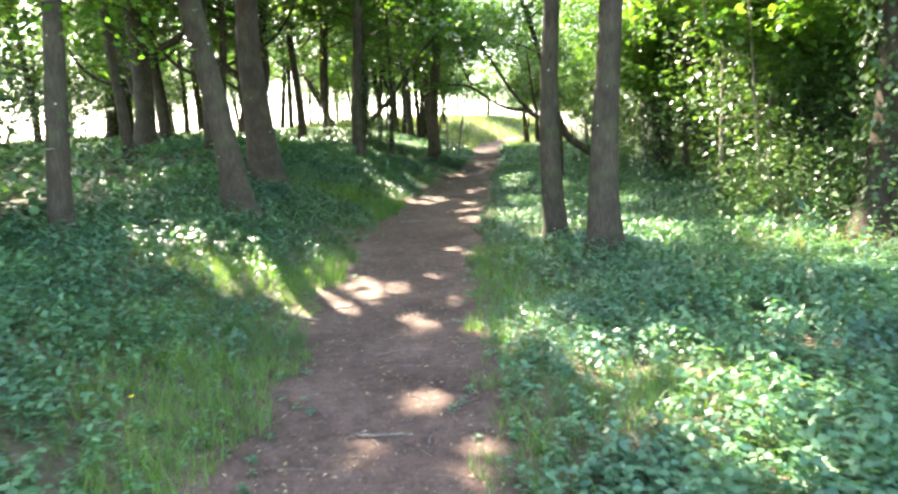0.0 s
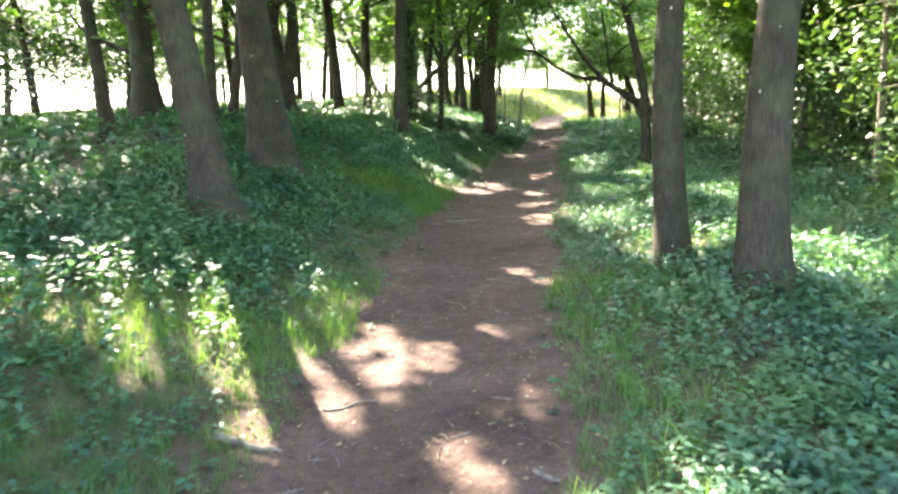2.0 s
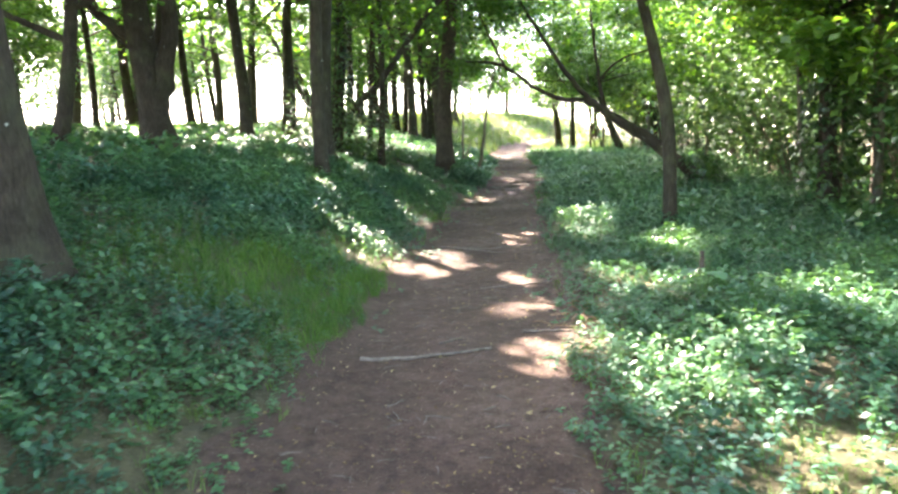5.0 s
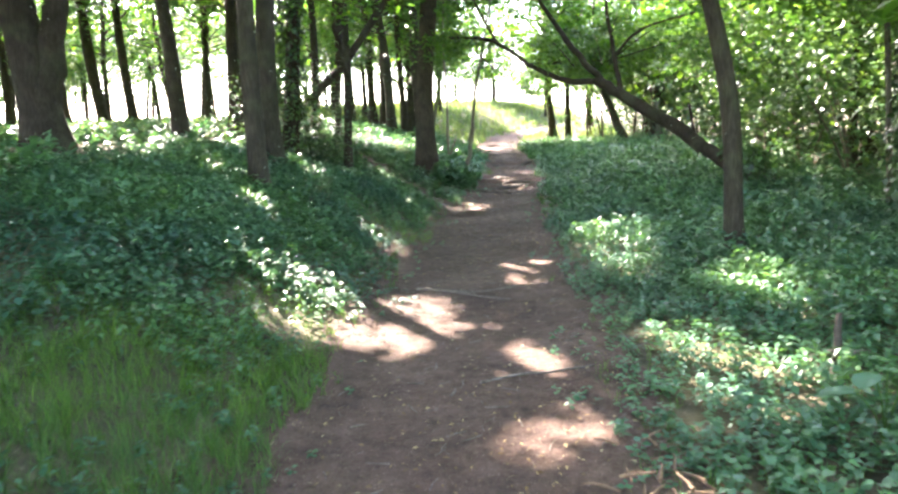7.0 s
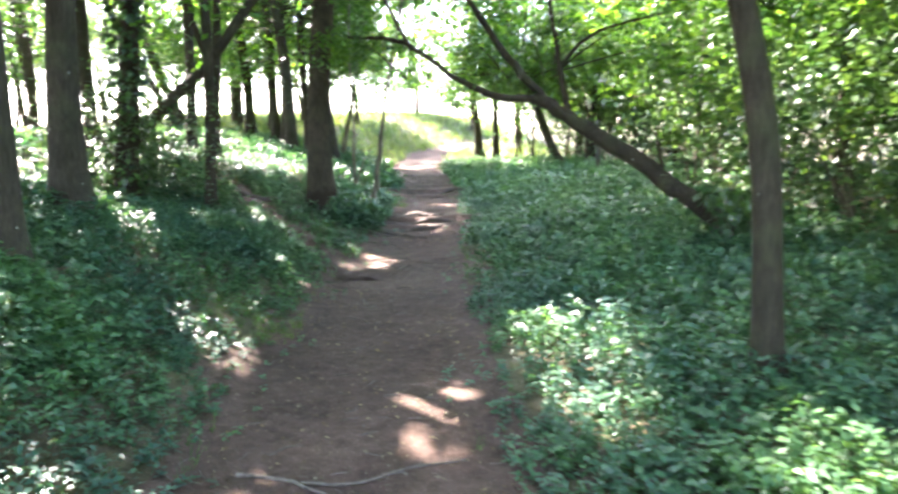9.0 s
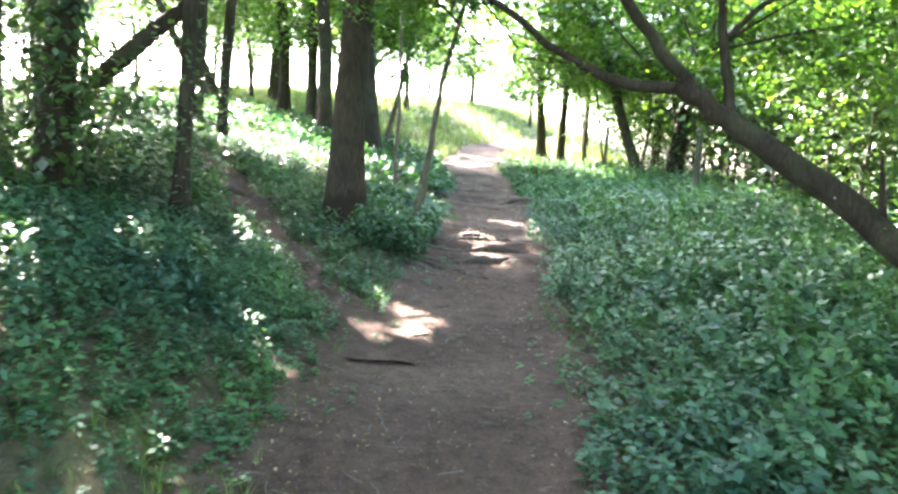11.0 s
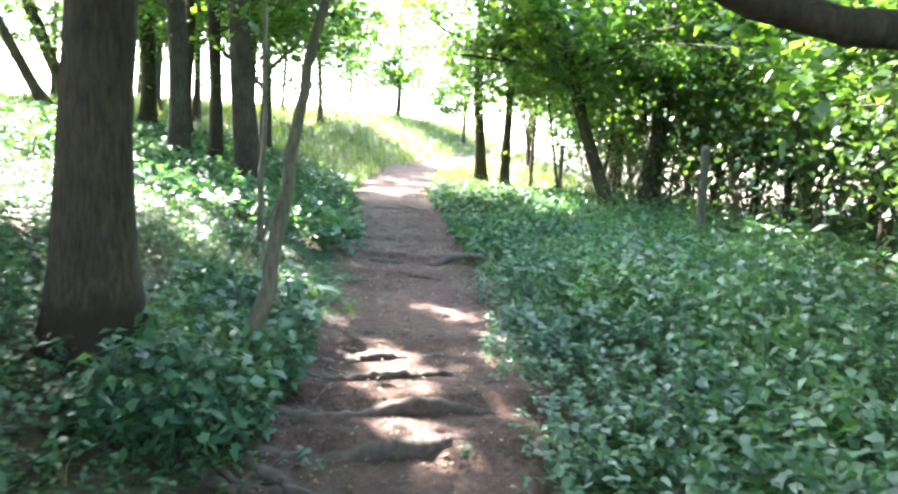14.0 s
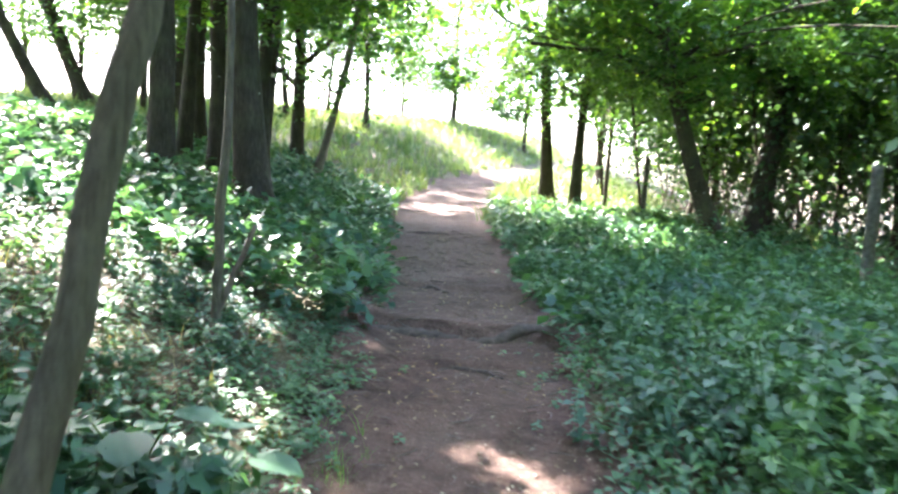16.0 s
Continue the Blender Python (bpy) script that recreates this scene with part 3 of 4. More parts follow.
        bough(ob, p, p + np.array([math.cos(a) * out, math.sin(a) * out, r.uniform(-0.1, 0.55)]), min(0.03, pr * 0.5), mat, seed * 11 + k)
    return ob


GREY = "tall straight tree with grey-brown lichen-flecked bark"
DARK = "slender dark-barked tree at the sunlit wood edge"
tree(-5.3, 16.9, .2, .02, 0, 8, 3.4, 170, M_BARK_OLD, curve=.4, forks=2, tufts=3, label="crooked forked tree with dark bark in herbs")
tree(-7.0, 17.8, .24, -.1, 0, 8, 3.2, 171, M_BARK_OLD, curve=-.35, forks=2, tufts=3, label="crooked forked tree with dark bark in herbs")
tree(-6.0, 21.5, .18, .1, 0, 8, 3.2, 172, M_BARK_OLD, curve=.3, forks=1, tufts=4, label="bent dark-barked tree near the wood edge")
# by the path
tree(-2.72, 9.2, .34, -.11, .03, 9, 4.6, 1, label=GREY + " leaning over nettles")
tree(-3.0, 11.8, .44, .02, 0, 10, 4.8, 2, M_BARK_OLD, crowns=3, label="thick old tree with reddish-grey bark in nettles")
tree(1.36, 9.3, .27, .02, 0, 9, 5.0, 3, label=GREY + " beside the path")
tree(1.85, 8.25, .34, .015, 0, 10, 5.0, 4, label=GREY + " and a flared mossy foot")
tree(-3.62, 6.7, .22, .03, 0, 7, 3.2, 5, M_BARK, tufts=5, label="thin tree among low leafy twigs")
tree(-6.35, 15.7, .42, -.02, 0, 9, 3.7, 6, forks=2, tufts=3, label="forked tree with a low bent limb")
tree(-7.4, 19.5, .32, -.03, 0, 9, 3.7, 7, tufts=3, label=DARK)
forked = tree(-4.9, 19.1, .44, -.03, .02, 9, 3.9, 8, M_BARK_OLD, forks=1, tufts=3, label="thick leaning forked tree with dark bark")
limb(forked, [(.06, 0, .45), (.22, .02, 1.1), (.36, .05, 1.9), (.42, .1, 3.2), (.55, .2, 5.0)], .17, .08, M_BARK_OLD, 5, 12, 18, "second_trunk")
tree(-2.13, 18.2, .21, .03, 0, 8.5, 5.0, 9, label=GREY + " in nettles")
tree(-2.35, 20.0, .3, .03, 0, 9, 4.1, 10, tufts=3, label=GREY + " in deep nettles")
tree(-2.5, 22.1, .26, .05, 0, 8, 3.7, 11, M_BARK_OLD, tufts=3, label="ivy-grown tree with dark bark")
tree(-1.7, 22.6, .15, .03, 0, 8, 3.9, 12, tufts=3, label=DARK)
tree(-4.3, 22.15, .25, -.03, 0, 9, 4.1, 13, tufts=3, label=DARK)
tree(-3.85, 23.5, .22, .09, 0, 8, 3.8, 14, tufts=3, label=DARK)
tree(-4.1, 25.6, .24, .02, 0, 8, 3.8, 15, tufts=3, label=DARK)
tree(-.4, 24.15, .37, .04, 0, 10, 5.0, 16, M_BARK_FOOT, flare=0.7, label="thick tree with furrowed dark bark and spreading roots")
tree(2.62, 17.07, .19, .0, 0, 7.5, 3.8, 17, M_BARK, bend=-.27, tufts=2, label="slim bent grey tree in nettles beside the path")
# added with a heavy crown to shade the path before the thick tree
tree(-3.0, 27.6, .2, .02, 0, 9, 3.8, 150, crowns=3, crown=1.1, tufts=2, label=DARK)
# added out of view so that its crowns shade the left verge
tree(-5.8, 8.6, .34, 0, 0, 9, 3.8, 151, crowns=3, tufts=3, label=GREY + " among shrubs, added out of view for its shade")
# added for the shade of its crowns on the path
tree(-5.6, 12.9, .2, -.04, 0, 9, 4.0, 152, crowns=3, tufts=2, label=DARK)
tree(-7.6, 11.6, .26, .03, 0, 9, 4.0, 153, crowns=2, tufts=2, label=DARK)
# two trees added for heavy crowns that shade the path
tree(-4.6, 14.4, .18, .03, 0, 9.5, 4.4, 154, crowns=3, crown=1.1, label=DARK)
tree(-2.35, 26.6, .16, .05, 0, 9, 4.2, 155, crowns=3, crown=1.1, label=DARK)
tree(5.45, 18.5, .09, .04, 0, 6, 2.8, 156, M_BARK_THIN, crowns=1, crown=.6, tufts=3, label="thin stem in the ivy-clad clump")
tree(4.95, 18.6, .08, -.03, 0, 6, 2.8, 157, M_BARK_THIN, crowns=1, crown=.6, tufts=3, label="thin stem in the ivy-clad clump")
tree(5.6, 17.9, .1, .09, 0, 6, 2.8, 158, M_BARK_THIN, crowns=1, crown=.6, tufts=3, label="thin stem in the ivy-clad clump")
# the far edge of the wood
tree(-1.46, 31.1, .29, -.07, 0, 9, 4.2, 18, tufts=8, low=0.42, label=DARK)
tree(-3.3, 36.5, .34, -.01, 0, 9, 3.8, 19, tufts=8, low=0.42, label=DARK)
tree(-1.27, 32.2, .21, .02, 0, 8.5, 4.2, 20, tufts=8, low=0.42, label=DARK)
tree(-.62, 31.25, .35, -.02, 0, 9, 4.4, 21, tufts=8, low=0.42, label=DARK)
tree(-.8, 32.9, .2, .02, 0, 8.5, 4.0, 22, tufts=8, low=0.42, label=DARK)
tree(-2.32, 35.8, .3, -.05, 0, 9, 4.0, 23, tufts=8, low=0.42, label=DARK)
tree(-1.05, 38.2, .26, -.05, 0, 8, 3.4, 24, forks=2, crown=.8, tufts=8, low=0.42, label=DARK)
tree(-.6, 37.0, .16, .22, 0, 7, 3.8, 25, M_BARK_THIN, crown=.7, tufts=5, low=0.42, label="thin leaning tree at the sunlit wood edge")
tree(-.2, 46, .19, 0, 0, 7, 2.5, 26, crown=.6, crowns=1, tufts=4, label=DARK)
tree(-6.1, 40.5, .35, -.33, 0, 8, 3.3, 27, tufts=4, low=0.42, label="leaning tree at the wood edge")
tree(-5.4, 37.3, .24, -.5, 0, 7, 3.3, 28, crowns=1, tufts=4, low=0.42, label="strongly leaning tree at the wood edge")
tree(-4.46, 42, .42, .02, 0, 9, 3.5, 29, tufts=4, low=0.42, label=DARK)
tree(-9.3, 22, .34, -.02, 0, 9, 3.1, 30, tufts=8, low=0.42, label=DARK)
tree(-11.2, 25, .34, 0, 0, 9, 3.1, 31, tufts=4, low=0.42, label=DARK)
tree(-10.4, 24.4, .3, -.04, 0, 9, 3.1, 32, tufts=4, label=DARK)
tree(-9.5, 29, .3, 0, 0, 9, 3.3, 33, tufts=4, low=0.42, label=DARK)
tree(-8.3, 28.6, .28, -.08, 0, 9, 3.3, 34, tufts=4, label=DARK)
tree(-7.6, 28.8, .24, -.08, 0, 8, 3.3, 35, tufts=4, label=DARK)
tree(-1.9, 33.4, .2, .02, 0, 8, 3.5, 36, tufts=4, label=DARK)
tree(-1.2, 35, .26, .03, 0, 8.5, 3.5, 37, tufts=4, label=DARK)
tree(3.0, 55.4, .25, .02, 0, 7, 1.9, 38, crown=.75, crowns=3, tufts=18, boughs=12, label="small lone tree on the grass rise")
tree(4.03, 39, .28, -.02, 0, 8, 3.2, 39, tufts=9, label="slim tree beside the path at the wood edge")
tree(4.5, 38.2, .23, .06, 0, 8, 3.0, 40, tufts=9, label="slim tree beside the path at the wood edge")
crooked = tree(5.66, 33.6, .28, -.36, 0, 6.5, 3.0, 41, M_BARK, tufts=9, crown=.8, label="leaning tree with a crooked trunk")
limb(crooked, [(-.75, 0, 2.1), (-1.3, -.1, 2.6), (-2.1, -.2, 2.75), (-3.0, -.2, 2.8)], .06, .02, M_BARK, 4, 8, 14)
for k, (qx, qy, qz) in enumerate(((-1.6, -.9, 2.7), (-2.4, -.8, 2.6), (-3.2, .2, 3.0), (-2.6, .6, 3.3), (-.6, -1.6, 2.9), (.6, -1.8, 2.8), (1.2, -2.6, 2.9), (-.2, -3.0, 3.0), (-1.3, -2.4, 3.2), (1.8, -1.6, 2.6), (.4, -3.6, 2.6))):
    bough(crooked, (-.9 + .12 * qx, .1 * qy, 2.4 + .05 * k), (qx, qy, qz), .025, M_BARK, 300 + k, 420, .085)
tree(7.0, 35.2, .4, .05, 0, 8, 3.0, 42, tufts=4, label="stout tree deep in the thicket")
tree(5.6, 52, .16, .05, 0, 4.5, 1.5, 160, crown=.55, crowns=2, tufts=4, label="small round-headed tree on the grass rise")
tree(-1.7, 50, .16, .04, 0, 6, 2.4, 161, crown=.55, tufts=5, label="small slender tree on the grass rise")
tree(.9, 58, .18, -.04, 0, 6, 2.4, 162, crown=.6, tufts=5, label="small slender tree on the grass rise")
tree(-7.5, 52, .2, .04, 0, 7, 2.4, 163, crown=.8, tufts=6, label="slender tree on the grass rise")
tree(-12, 50, .2, -.03, 0, 7, 2.2, 164, crown=.9, tufts=6, label="slender tree on the grass rise")
for k in range(16):
    tx, ty = -19 + 1.1 * k + float(rng.uniform(-.5, .5)), float(rng.uniform(36, 50))
    tree(tx, ty, float(rng.uniform(.12, .22)), float(rng.uniform(-.12, .12)), 0, 7, 2.6, 200 + k, crown=.8, crowns=1, tufts=4, low=.5, boughs=6, label="slender tree at the bright far edge of the wood")
# the thicket's side
for k in range(16):
    tx, ty = float(rng.uniform(5.4, 9.5)), float(rng.uniform(33, 43))
    tree(tx, ty, float(rng.uniform(.06, .12)), float(rng.uniform(-.22, .22)), 0, 5.5, 2.4, 230 + k, M_BARK_OLD, crown=.55, crowns=1, tufts=2, boughs=3, label="thin stem in the open thicket")
for k, (tx, ty, ln) in enumerate(((5.3, 12.2, .05), (5.0, 11.6, -.06), (6.0, 14.0, .1), (5.7, 16.4, -.05), (5.5, 24.8, .08), (6.2, 26.5, -.1))):
    tree(tx, ty, .07, ln, 0, 5, 2.2, 260 + k, M_BARK_THIN, crown=.5, crowns=1, tufts=2, boughs=3, label="thin pale stem at the front of the thicket")
tree(5.4, 8.9, .52, .01, 0, 9, 4.0, 43, M_BARK_OLD, tufts=3, label="stout dark tree wrapped in ivy")
tree(4.83, 13.1, .11, .04, 0, 6, 2.8, 44, M_BARK_THIN, tufts=4, label="thin pale tree in the thicket")
tree(5.8, 18.2, .17, .02, 0, 7, 3.0, 45, M_BARK_THIN, tufts=4, label="thin pale tree in the thicket")
tree(5.1, 18.2, .28, .05, 0, 7, 3.2, 46, M_BARK_OLD, tufts=4, label="ivy-clad stems in the thicket")
for k, (tx, ty) in enumerate(((8.5, 12), (9.5, 20), (8.2, 25), (9.0, 31), (8, 40), (11, 36), (-10.5, 10), (-8, 5.5), (-13, 18), (7, 3), (-6, 0), (-13, 33), (13, 44), (-8.5, 34))):
    tree(tx, ty, .3, rng.uniform(-.05, .05), 0, 9, 3.2, 50 + k, tufts=4)
for k, (tx, ty) in enumerate(((-12.5, 28.5), (-14.5, 24), (-8.8, 25.4), (-6.4, 30.5), (-11, 35), (-15, 30), (-7.2, 33), (-13.5, 39), (-10.2, 18.6), (-8.2, 45), (-17, 27))):
    tree(tx, ty, float(rng.uniform(.16, .28)), rng.uniform(-.08, .08), 0, 8, 2.7, 80 + k, tufts=6, crown=.9, label="slender tree in the bright edge of the wood")

# ---- the arching tree ----
AX, AY = 4.5, 20.8
az = gz(AX, AY) - 0.05
arch = empty("arching_tree", AX, AY, az, "low tree arching over the path with bent dark limbs", "tree")
limb(arch, [(0, 0, 0), (-.35, .05, .45), (-1.0, .45, 1.05), (-1.75, .85, 1.65), (-2.2, 1.1, 2.0)], .13, .075, M_BARK_OLD, 1, 12, 22, "trunk")
limb(arch, [(-2.15, 1.08, 1.97), (-2.6, 1.3, 2.02), (-3.1, 1.6, 2.3), (-3.7, 2.0, 2.8), (-4.4, 2.4, 2.95)], .052, .02, M_BARK_OLD, 2, 9, 20)
limb(arch, [(-2.1, 1.05, 1.95), (-2.5, 1.25, 2.5), (-2.9, 1.5, 3.2), (-3.3, 1.8, 4.0)], .055, .025, M_BARK_OLD, 3, 9, 16)
limb(arch, [(-1.85, .9, 1.75), (-1.95, 1.0, 2.5), (-2.05, 1.1, 3.6)], .045, .022, M_BARK_OLD, 4, 8, 12)
limb(arch, [(-1.95, 1.0, 2.3), (-1.5, 1.0, 2.7), (-.7, .9, 2.9)], .03, .012, M_BARK_OLD, 5, 7, 10)
limb(arch, [(-.9, .4, .98), (-.95, .38, 1.25), (-1.0, .36, 1.5)], .03, .015, M_BARK_OLD, 6, 7, 6, "dead_stub")
limb(arch, [(-3.6, 1.95, 2.7), (-3.9, 2.3, 3.4), (-4.2, 2.6, 4.2)], .03, .012, M_BARK_OLD, 7, 7, 8)
for k, (ox, oy, oz, s) in enumerate(((-3.2, 2.2, 4.2, .75), (-1.6, 1.2, 4.3, .8), (-.3, .8, 3.6, .7), (-4.3, 2.6, 4.6, .6))):
    crown_at(arch, (ox, oy, oz), (s, s, s * .6), 700 + k, 3600, 34, 0.095)

for k, (px, qx, qy, qz) in enumerate(((-2.0, -1.0, 2.0, 2.7), (-2.1, -2.0, 2.3, 2.9), (-2.5, -3.0, 2.6, 3.0), (-2.0, -.4, 1.4, 3.0), (-1.9, .4, 1.6, 2.6), (-3.4, -3.9, 2.9, 3.0), (-3.7, -4.6, 2.9, 3.1), (-2.0, -1.4, 2.6, 3.4), (-1.9, -.6, 2.6, 2.4))):
    bough(arch, (px, -.45 * px + .1, 2.2 + .02 * k), (qx, qy, qz), .011, M_BARK_OLD, 400 + k, 800, .075)

# slim trees added for low wide crowns that shade the thicket
for k, (tx, ty) in enumerate(((7.4, 17), (7.8, 29.4), (8.6, 33), (6.9, 23.0), (9.5, 27), (7.6, 38.6), (10.2, 40.5), (6.9, 13.6), (9.8, 9.0), (6.6, 44.2))):
    tree(tx, ty, float(rng.uniform(.1, .24)), rng.uniform(-.12, .12), 0, 7.5, 2.5, 120 + k, tufts=6, crown=.95, crowns=3, label="slim tree standing in the leafy thicket")

# ---- spreading crowns added overhead, on the sun's side, to shade the path ----
for k in range(15):
    cy = 6.5 + 2.7 * k
    for cx, up in ((-5.2, 7.6), (-3.0, 6.8)):
        zc = float(land(0, cy - 6.5)) + up
        fx, fy, ob, mat = min(STANDING, key=lambda s: math.hypot(s[0] - cx, s[1] - cy) + (9 if s[1] > 36 else 0))
        foot = np.array(ob.matrix_world.translation)
        mid = np.array([cx, cy, zc]) - foot
        limb(ob, [(0, 0, 4.6), mid * np.array([.5, .5, .85]), mid], .04, .015, mat, k, 6, 9)
        crown_at(ob, mid, (.85, .75, .3), 900 + k * 3 + int(up * 10), 1750, 30, .21)

# ---- saplings ----


def sapling(x, y, pts, r0, r1, seed, label, sprays=()):
    ob = empty("sapling", x, y, gz(x, y) - 0.04, label, "sapling")
    limb(ob, pts, r0, r1, M_BARK_THIN, seed, 10, 22, "stem")
    for k, (px, q, pzz) in enumerate(sprays):
        tagged(part("spray", TUFTS[k % 3], ob), kind="stuff").matrix_basis = Matrix.Translation((px, q, pzz)) @ Matrix.Rotation(k * 2.1, 4, "Z")
    return ob


sp = sapling(.25, 24.2, [(0, 0, 0), (.1, .05, .5), (.18, .12, .95), (.25, .2, 1.4), (.34, .3, 1.9), (.55, .42, 2.8), (.8, .5, 4.0)], .046, .018, 3,
             "thin knotty sapling with grey bark beside the oak", ((.9, .5, 3.9), (.6, .7, 3.7)))
sp = sapling(0.0, 27.3, [(0, 0, 0), (.0, .02, .6), (.03, .04, 1.4), (.02, .1, 2.6), (.1, .2, 4.0)], .032, .014, 5,
             "very thin bare sapling with a broken stub", ((.1, .2, 3.8),))
limb(sp, [(.0, .01, .12), (.12, 0, .4), (.2, 0, .62)], .022, .012, M_DEAD, 2, 6, 6, "dead_stub")

# ---- shrubs of the thicket ----


def shrub(x, y, s, hs, seed, label="dense leafy shrub of the woodland thicket"):
    r = np.random.default_rng(seed + 500)
    ob = empty("shrub", x, y, gz(x, y) - 0.03, label, "shrub", "thicket shrubs")
    for k in range(4):
        a = r.uniform(0, 6.28)
        limb(ob, [(0.08 * math.cos(a), 0.08 * math.sin(a), 0), (0.3 * s * math.cos(a), 0.3 * s * math.sin(a), 0.7 * hs), (0.8 * s * math.cos(a), 0.8 * s * math.sin(a), 1.6 * hs)],
             .03, .008, M_BARK_THIN, seed + k, 6, 8, "stem")
    c = tagged(part("leaves", SHRUBS[seed % 4], ob), kind="stuff")
    c.matrix_basis = Matrix.Translation((0, 0, (1.3 if hs > 1 else 1.05) * hs)) @ Matrix.Rotation(seed * 1.3, 4, "Z") @ Matrix.Diagonal((s, s, hs, 1))
    return ob


k = 0
for x, y, s, hs in ((5.2, 11.0, .9, .6), (6.2, 12.5, 1.2, 1.3), (7.6, 10.2, 1.4, 1.6), (6.0, 15.2, 1.2, 1.2), (7.4, 15.5, 1.5, 2.0), (6.4, 9.2, .9, .7),
                    (6.6, 18.6, 1.3, 1.7), (6.0, 21.2, 1.2, 1.2), (7.8, 21.5, 1.5, 2.2), (6.6, 24.2, 1.3, 1.3), (7.2, 27.2, 1.4, 1.9), (8.6, 29.5, 1.5, 2.2),
                    (8.4, 32.0, 1.2, 1.7), (8.8, 34.8, 1.5, 2.3), (9.5, 38.5, 1.6, 2.2), (9.6, 17.6, 1.7, 2.8), (9.6, 24.5, 1.7, 2.8), (9.8, 13.0, 1.7, 2.6),
                    (5.7, 6.6, .8, .5), (7.4, 7.0, 1.2, 1.2), (11, 32, 1.8, 2.8), (12, 40, 2.0, 2.8), (10, 44, 1.6, 1.8), (8.0, 38.4, 1.0, 1.2), (8.2, 43, 1.5, 2.2), (10.5, 29, 1.8, 3.0), (8.4, 19.2, 1.5, 2.6), (8.8, 37, 1.6, 2.8)):
    shrub(x, y, s, hs, k)
    k += 1
# back row added as a screen against sky showing through the thicket
for x, y, s, hs in ((12.5, 10, 2.2, 2.6), (13, 15, 2.2, 3.0), (12.5, 20, 2.2, 3.0), (13, 25, 2.2, 3.0), (13.5, 30, 2.2, 3.0), (13, 35.5, 2.2, 3.0), (15, 40, 2.4, 3.0), (14, 45, 2.3, 2.6), (17, 22, 2.6, 3.4),
                    (17, 33, 2.6, 3.4), (12, 5, 2.2, 2.4), (10.5, 48, 1.8, 1.8), (11.4, 22.4, 1.8, 2.6), (11.2, 15.2, 1.8, 2.6), (16, 12.5, 2.5, 3.4), (16, 17.5, 2.5, 3.6), (17, 27.5, 2.6, 3.6), (18, 38, 2.6, 3.6), (10.4, 20, 1.7, 3.0), (10.2, 34, 1.7, 3.0)):
    shrub(x, y, s, hs, k, "tall dense shrub deep in the thicket")
    k += 1
for x, y, s, hs in ((-5.6, 6.2, 1.1, .8), (-7.0, 8.2, 1.3, 1.2), (-9.5, 13, 1.4, 1.0), (-12, 20, 1.6, 1.4), (-2.55, 22.6, .8, .7), (-13, 27, 1.6, 1.4), (-15, 34, 1.8, 1.8), (-17, 42, 2.0, 2.0), (-6.4, 3.2, 1.2, 1.0)):
    shrub(x, y, s, hs, k, "loose sunlit shrub under the trees")
    k += 1

# ---- ivy on trunks ----


def ivy(x, y, lean, r0, h, count, seed, label="glossy ivy climbing a tree trunk"):
    r = np.random.default_rng(seed)
    z = r.uniform(0, 1, count) ** 0.8 * h
    a = r.uniform(0, 6.28, count)
    rad = r0 * (1 - 0.3 * z / h) + r.uniform(0.0, 0.12, count)
    z0 = gz(x, y)
    p = np.stack([x + lean * z + rad * np.cos(a), y + rad * np.sin(a), z0 + z], -1)
    v, f = strew(BROAD, p, turned(a - math.pi / 2 + r.normal(0, .5, count), r.uniform(-1.5, -.4, count), r.normal(0, .3, count)), .085 * r.uniform(.6, 1.3, count))
    return tagged(new("ivy", quick_mesh("ivy", v, f, M_IVY)), label, "ivy", kind="stuff")


ivy(5.4, 8.9, .01, .28, 3.6, 1500, 1)
ivy(5.1, 18.2, .05, .3, 3.6, 2400, 2)
ivy(-2.5, 22.1, .05, .16, 3.0, 900, 3)
ivy(4.5, 20.8, -.5, .25, .8, 500, 4, "ivy round the foot of the arching tree")
ivy(7.0, 35.2, .05, .2, 2.0, 500, 5)

# ---- herb layer ----


def strew_points(n, x0, x1, y0, y1):
    return rng.uniform(x0, x1, n), rng.uniform(y0, y1, n)


def herbs(name, n, box, keep, height, templates, mat, label):
    """Herbs strewn over a stretch of ground, thinned by keep(x, y), as one object."""
    x, y = strew_points(n, *box)
    ok = rng.uniform(0, 1, n) < keep(x, y)
    x, y = x[ok], y[ok]
    n = len(x)
    if not n:
        return
    h = height(x, y) * rng.uniform(0.6, 1.3, n)
    z = ground(x, y) - 0.02
    lot = rng.integers(0, len(templates), n)
    vs, fs, base = [], [], 0
    for k, t in enumerate(templates):
        s = lot == k
        m = int(s.sum())
        v, f = strew(t, np.stack([x[s], y[s], z[s]], -1), turned(rng.uniform(0, 6.28, m), rng.uniform(-.25, .25, m), rng.uniform(-.2, .2, m)),
                     np.stack([(0.1 + 0.36 * h[s]), (0.1 + 0.36 * h[s]), h[s]], -1) if mat not in (M_GRASS, M_STRAW, M_MEADOW) else h[s])
        vs.append(v)
        fs.append(f + base)
        base += len(v)
    tagged(new(name, quick_mesh(name, np.vstack(vs), np.vstack(fs), mat)), label, name.replace("_", " "), kind="stuff")


NETTLES = [sprig(s, 4, LEAF if s < 2 else FLAT, 0.36) for s in range(5)]
LOW = [sprig(20 + s, 3, BROAD, 0.34, False) for s in range(3)]
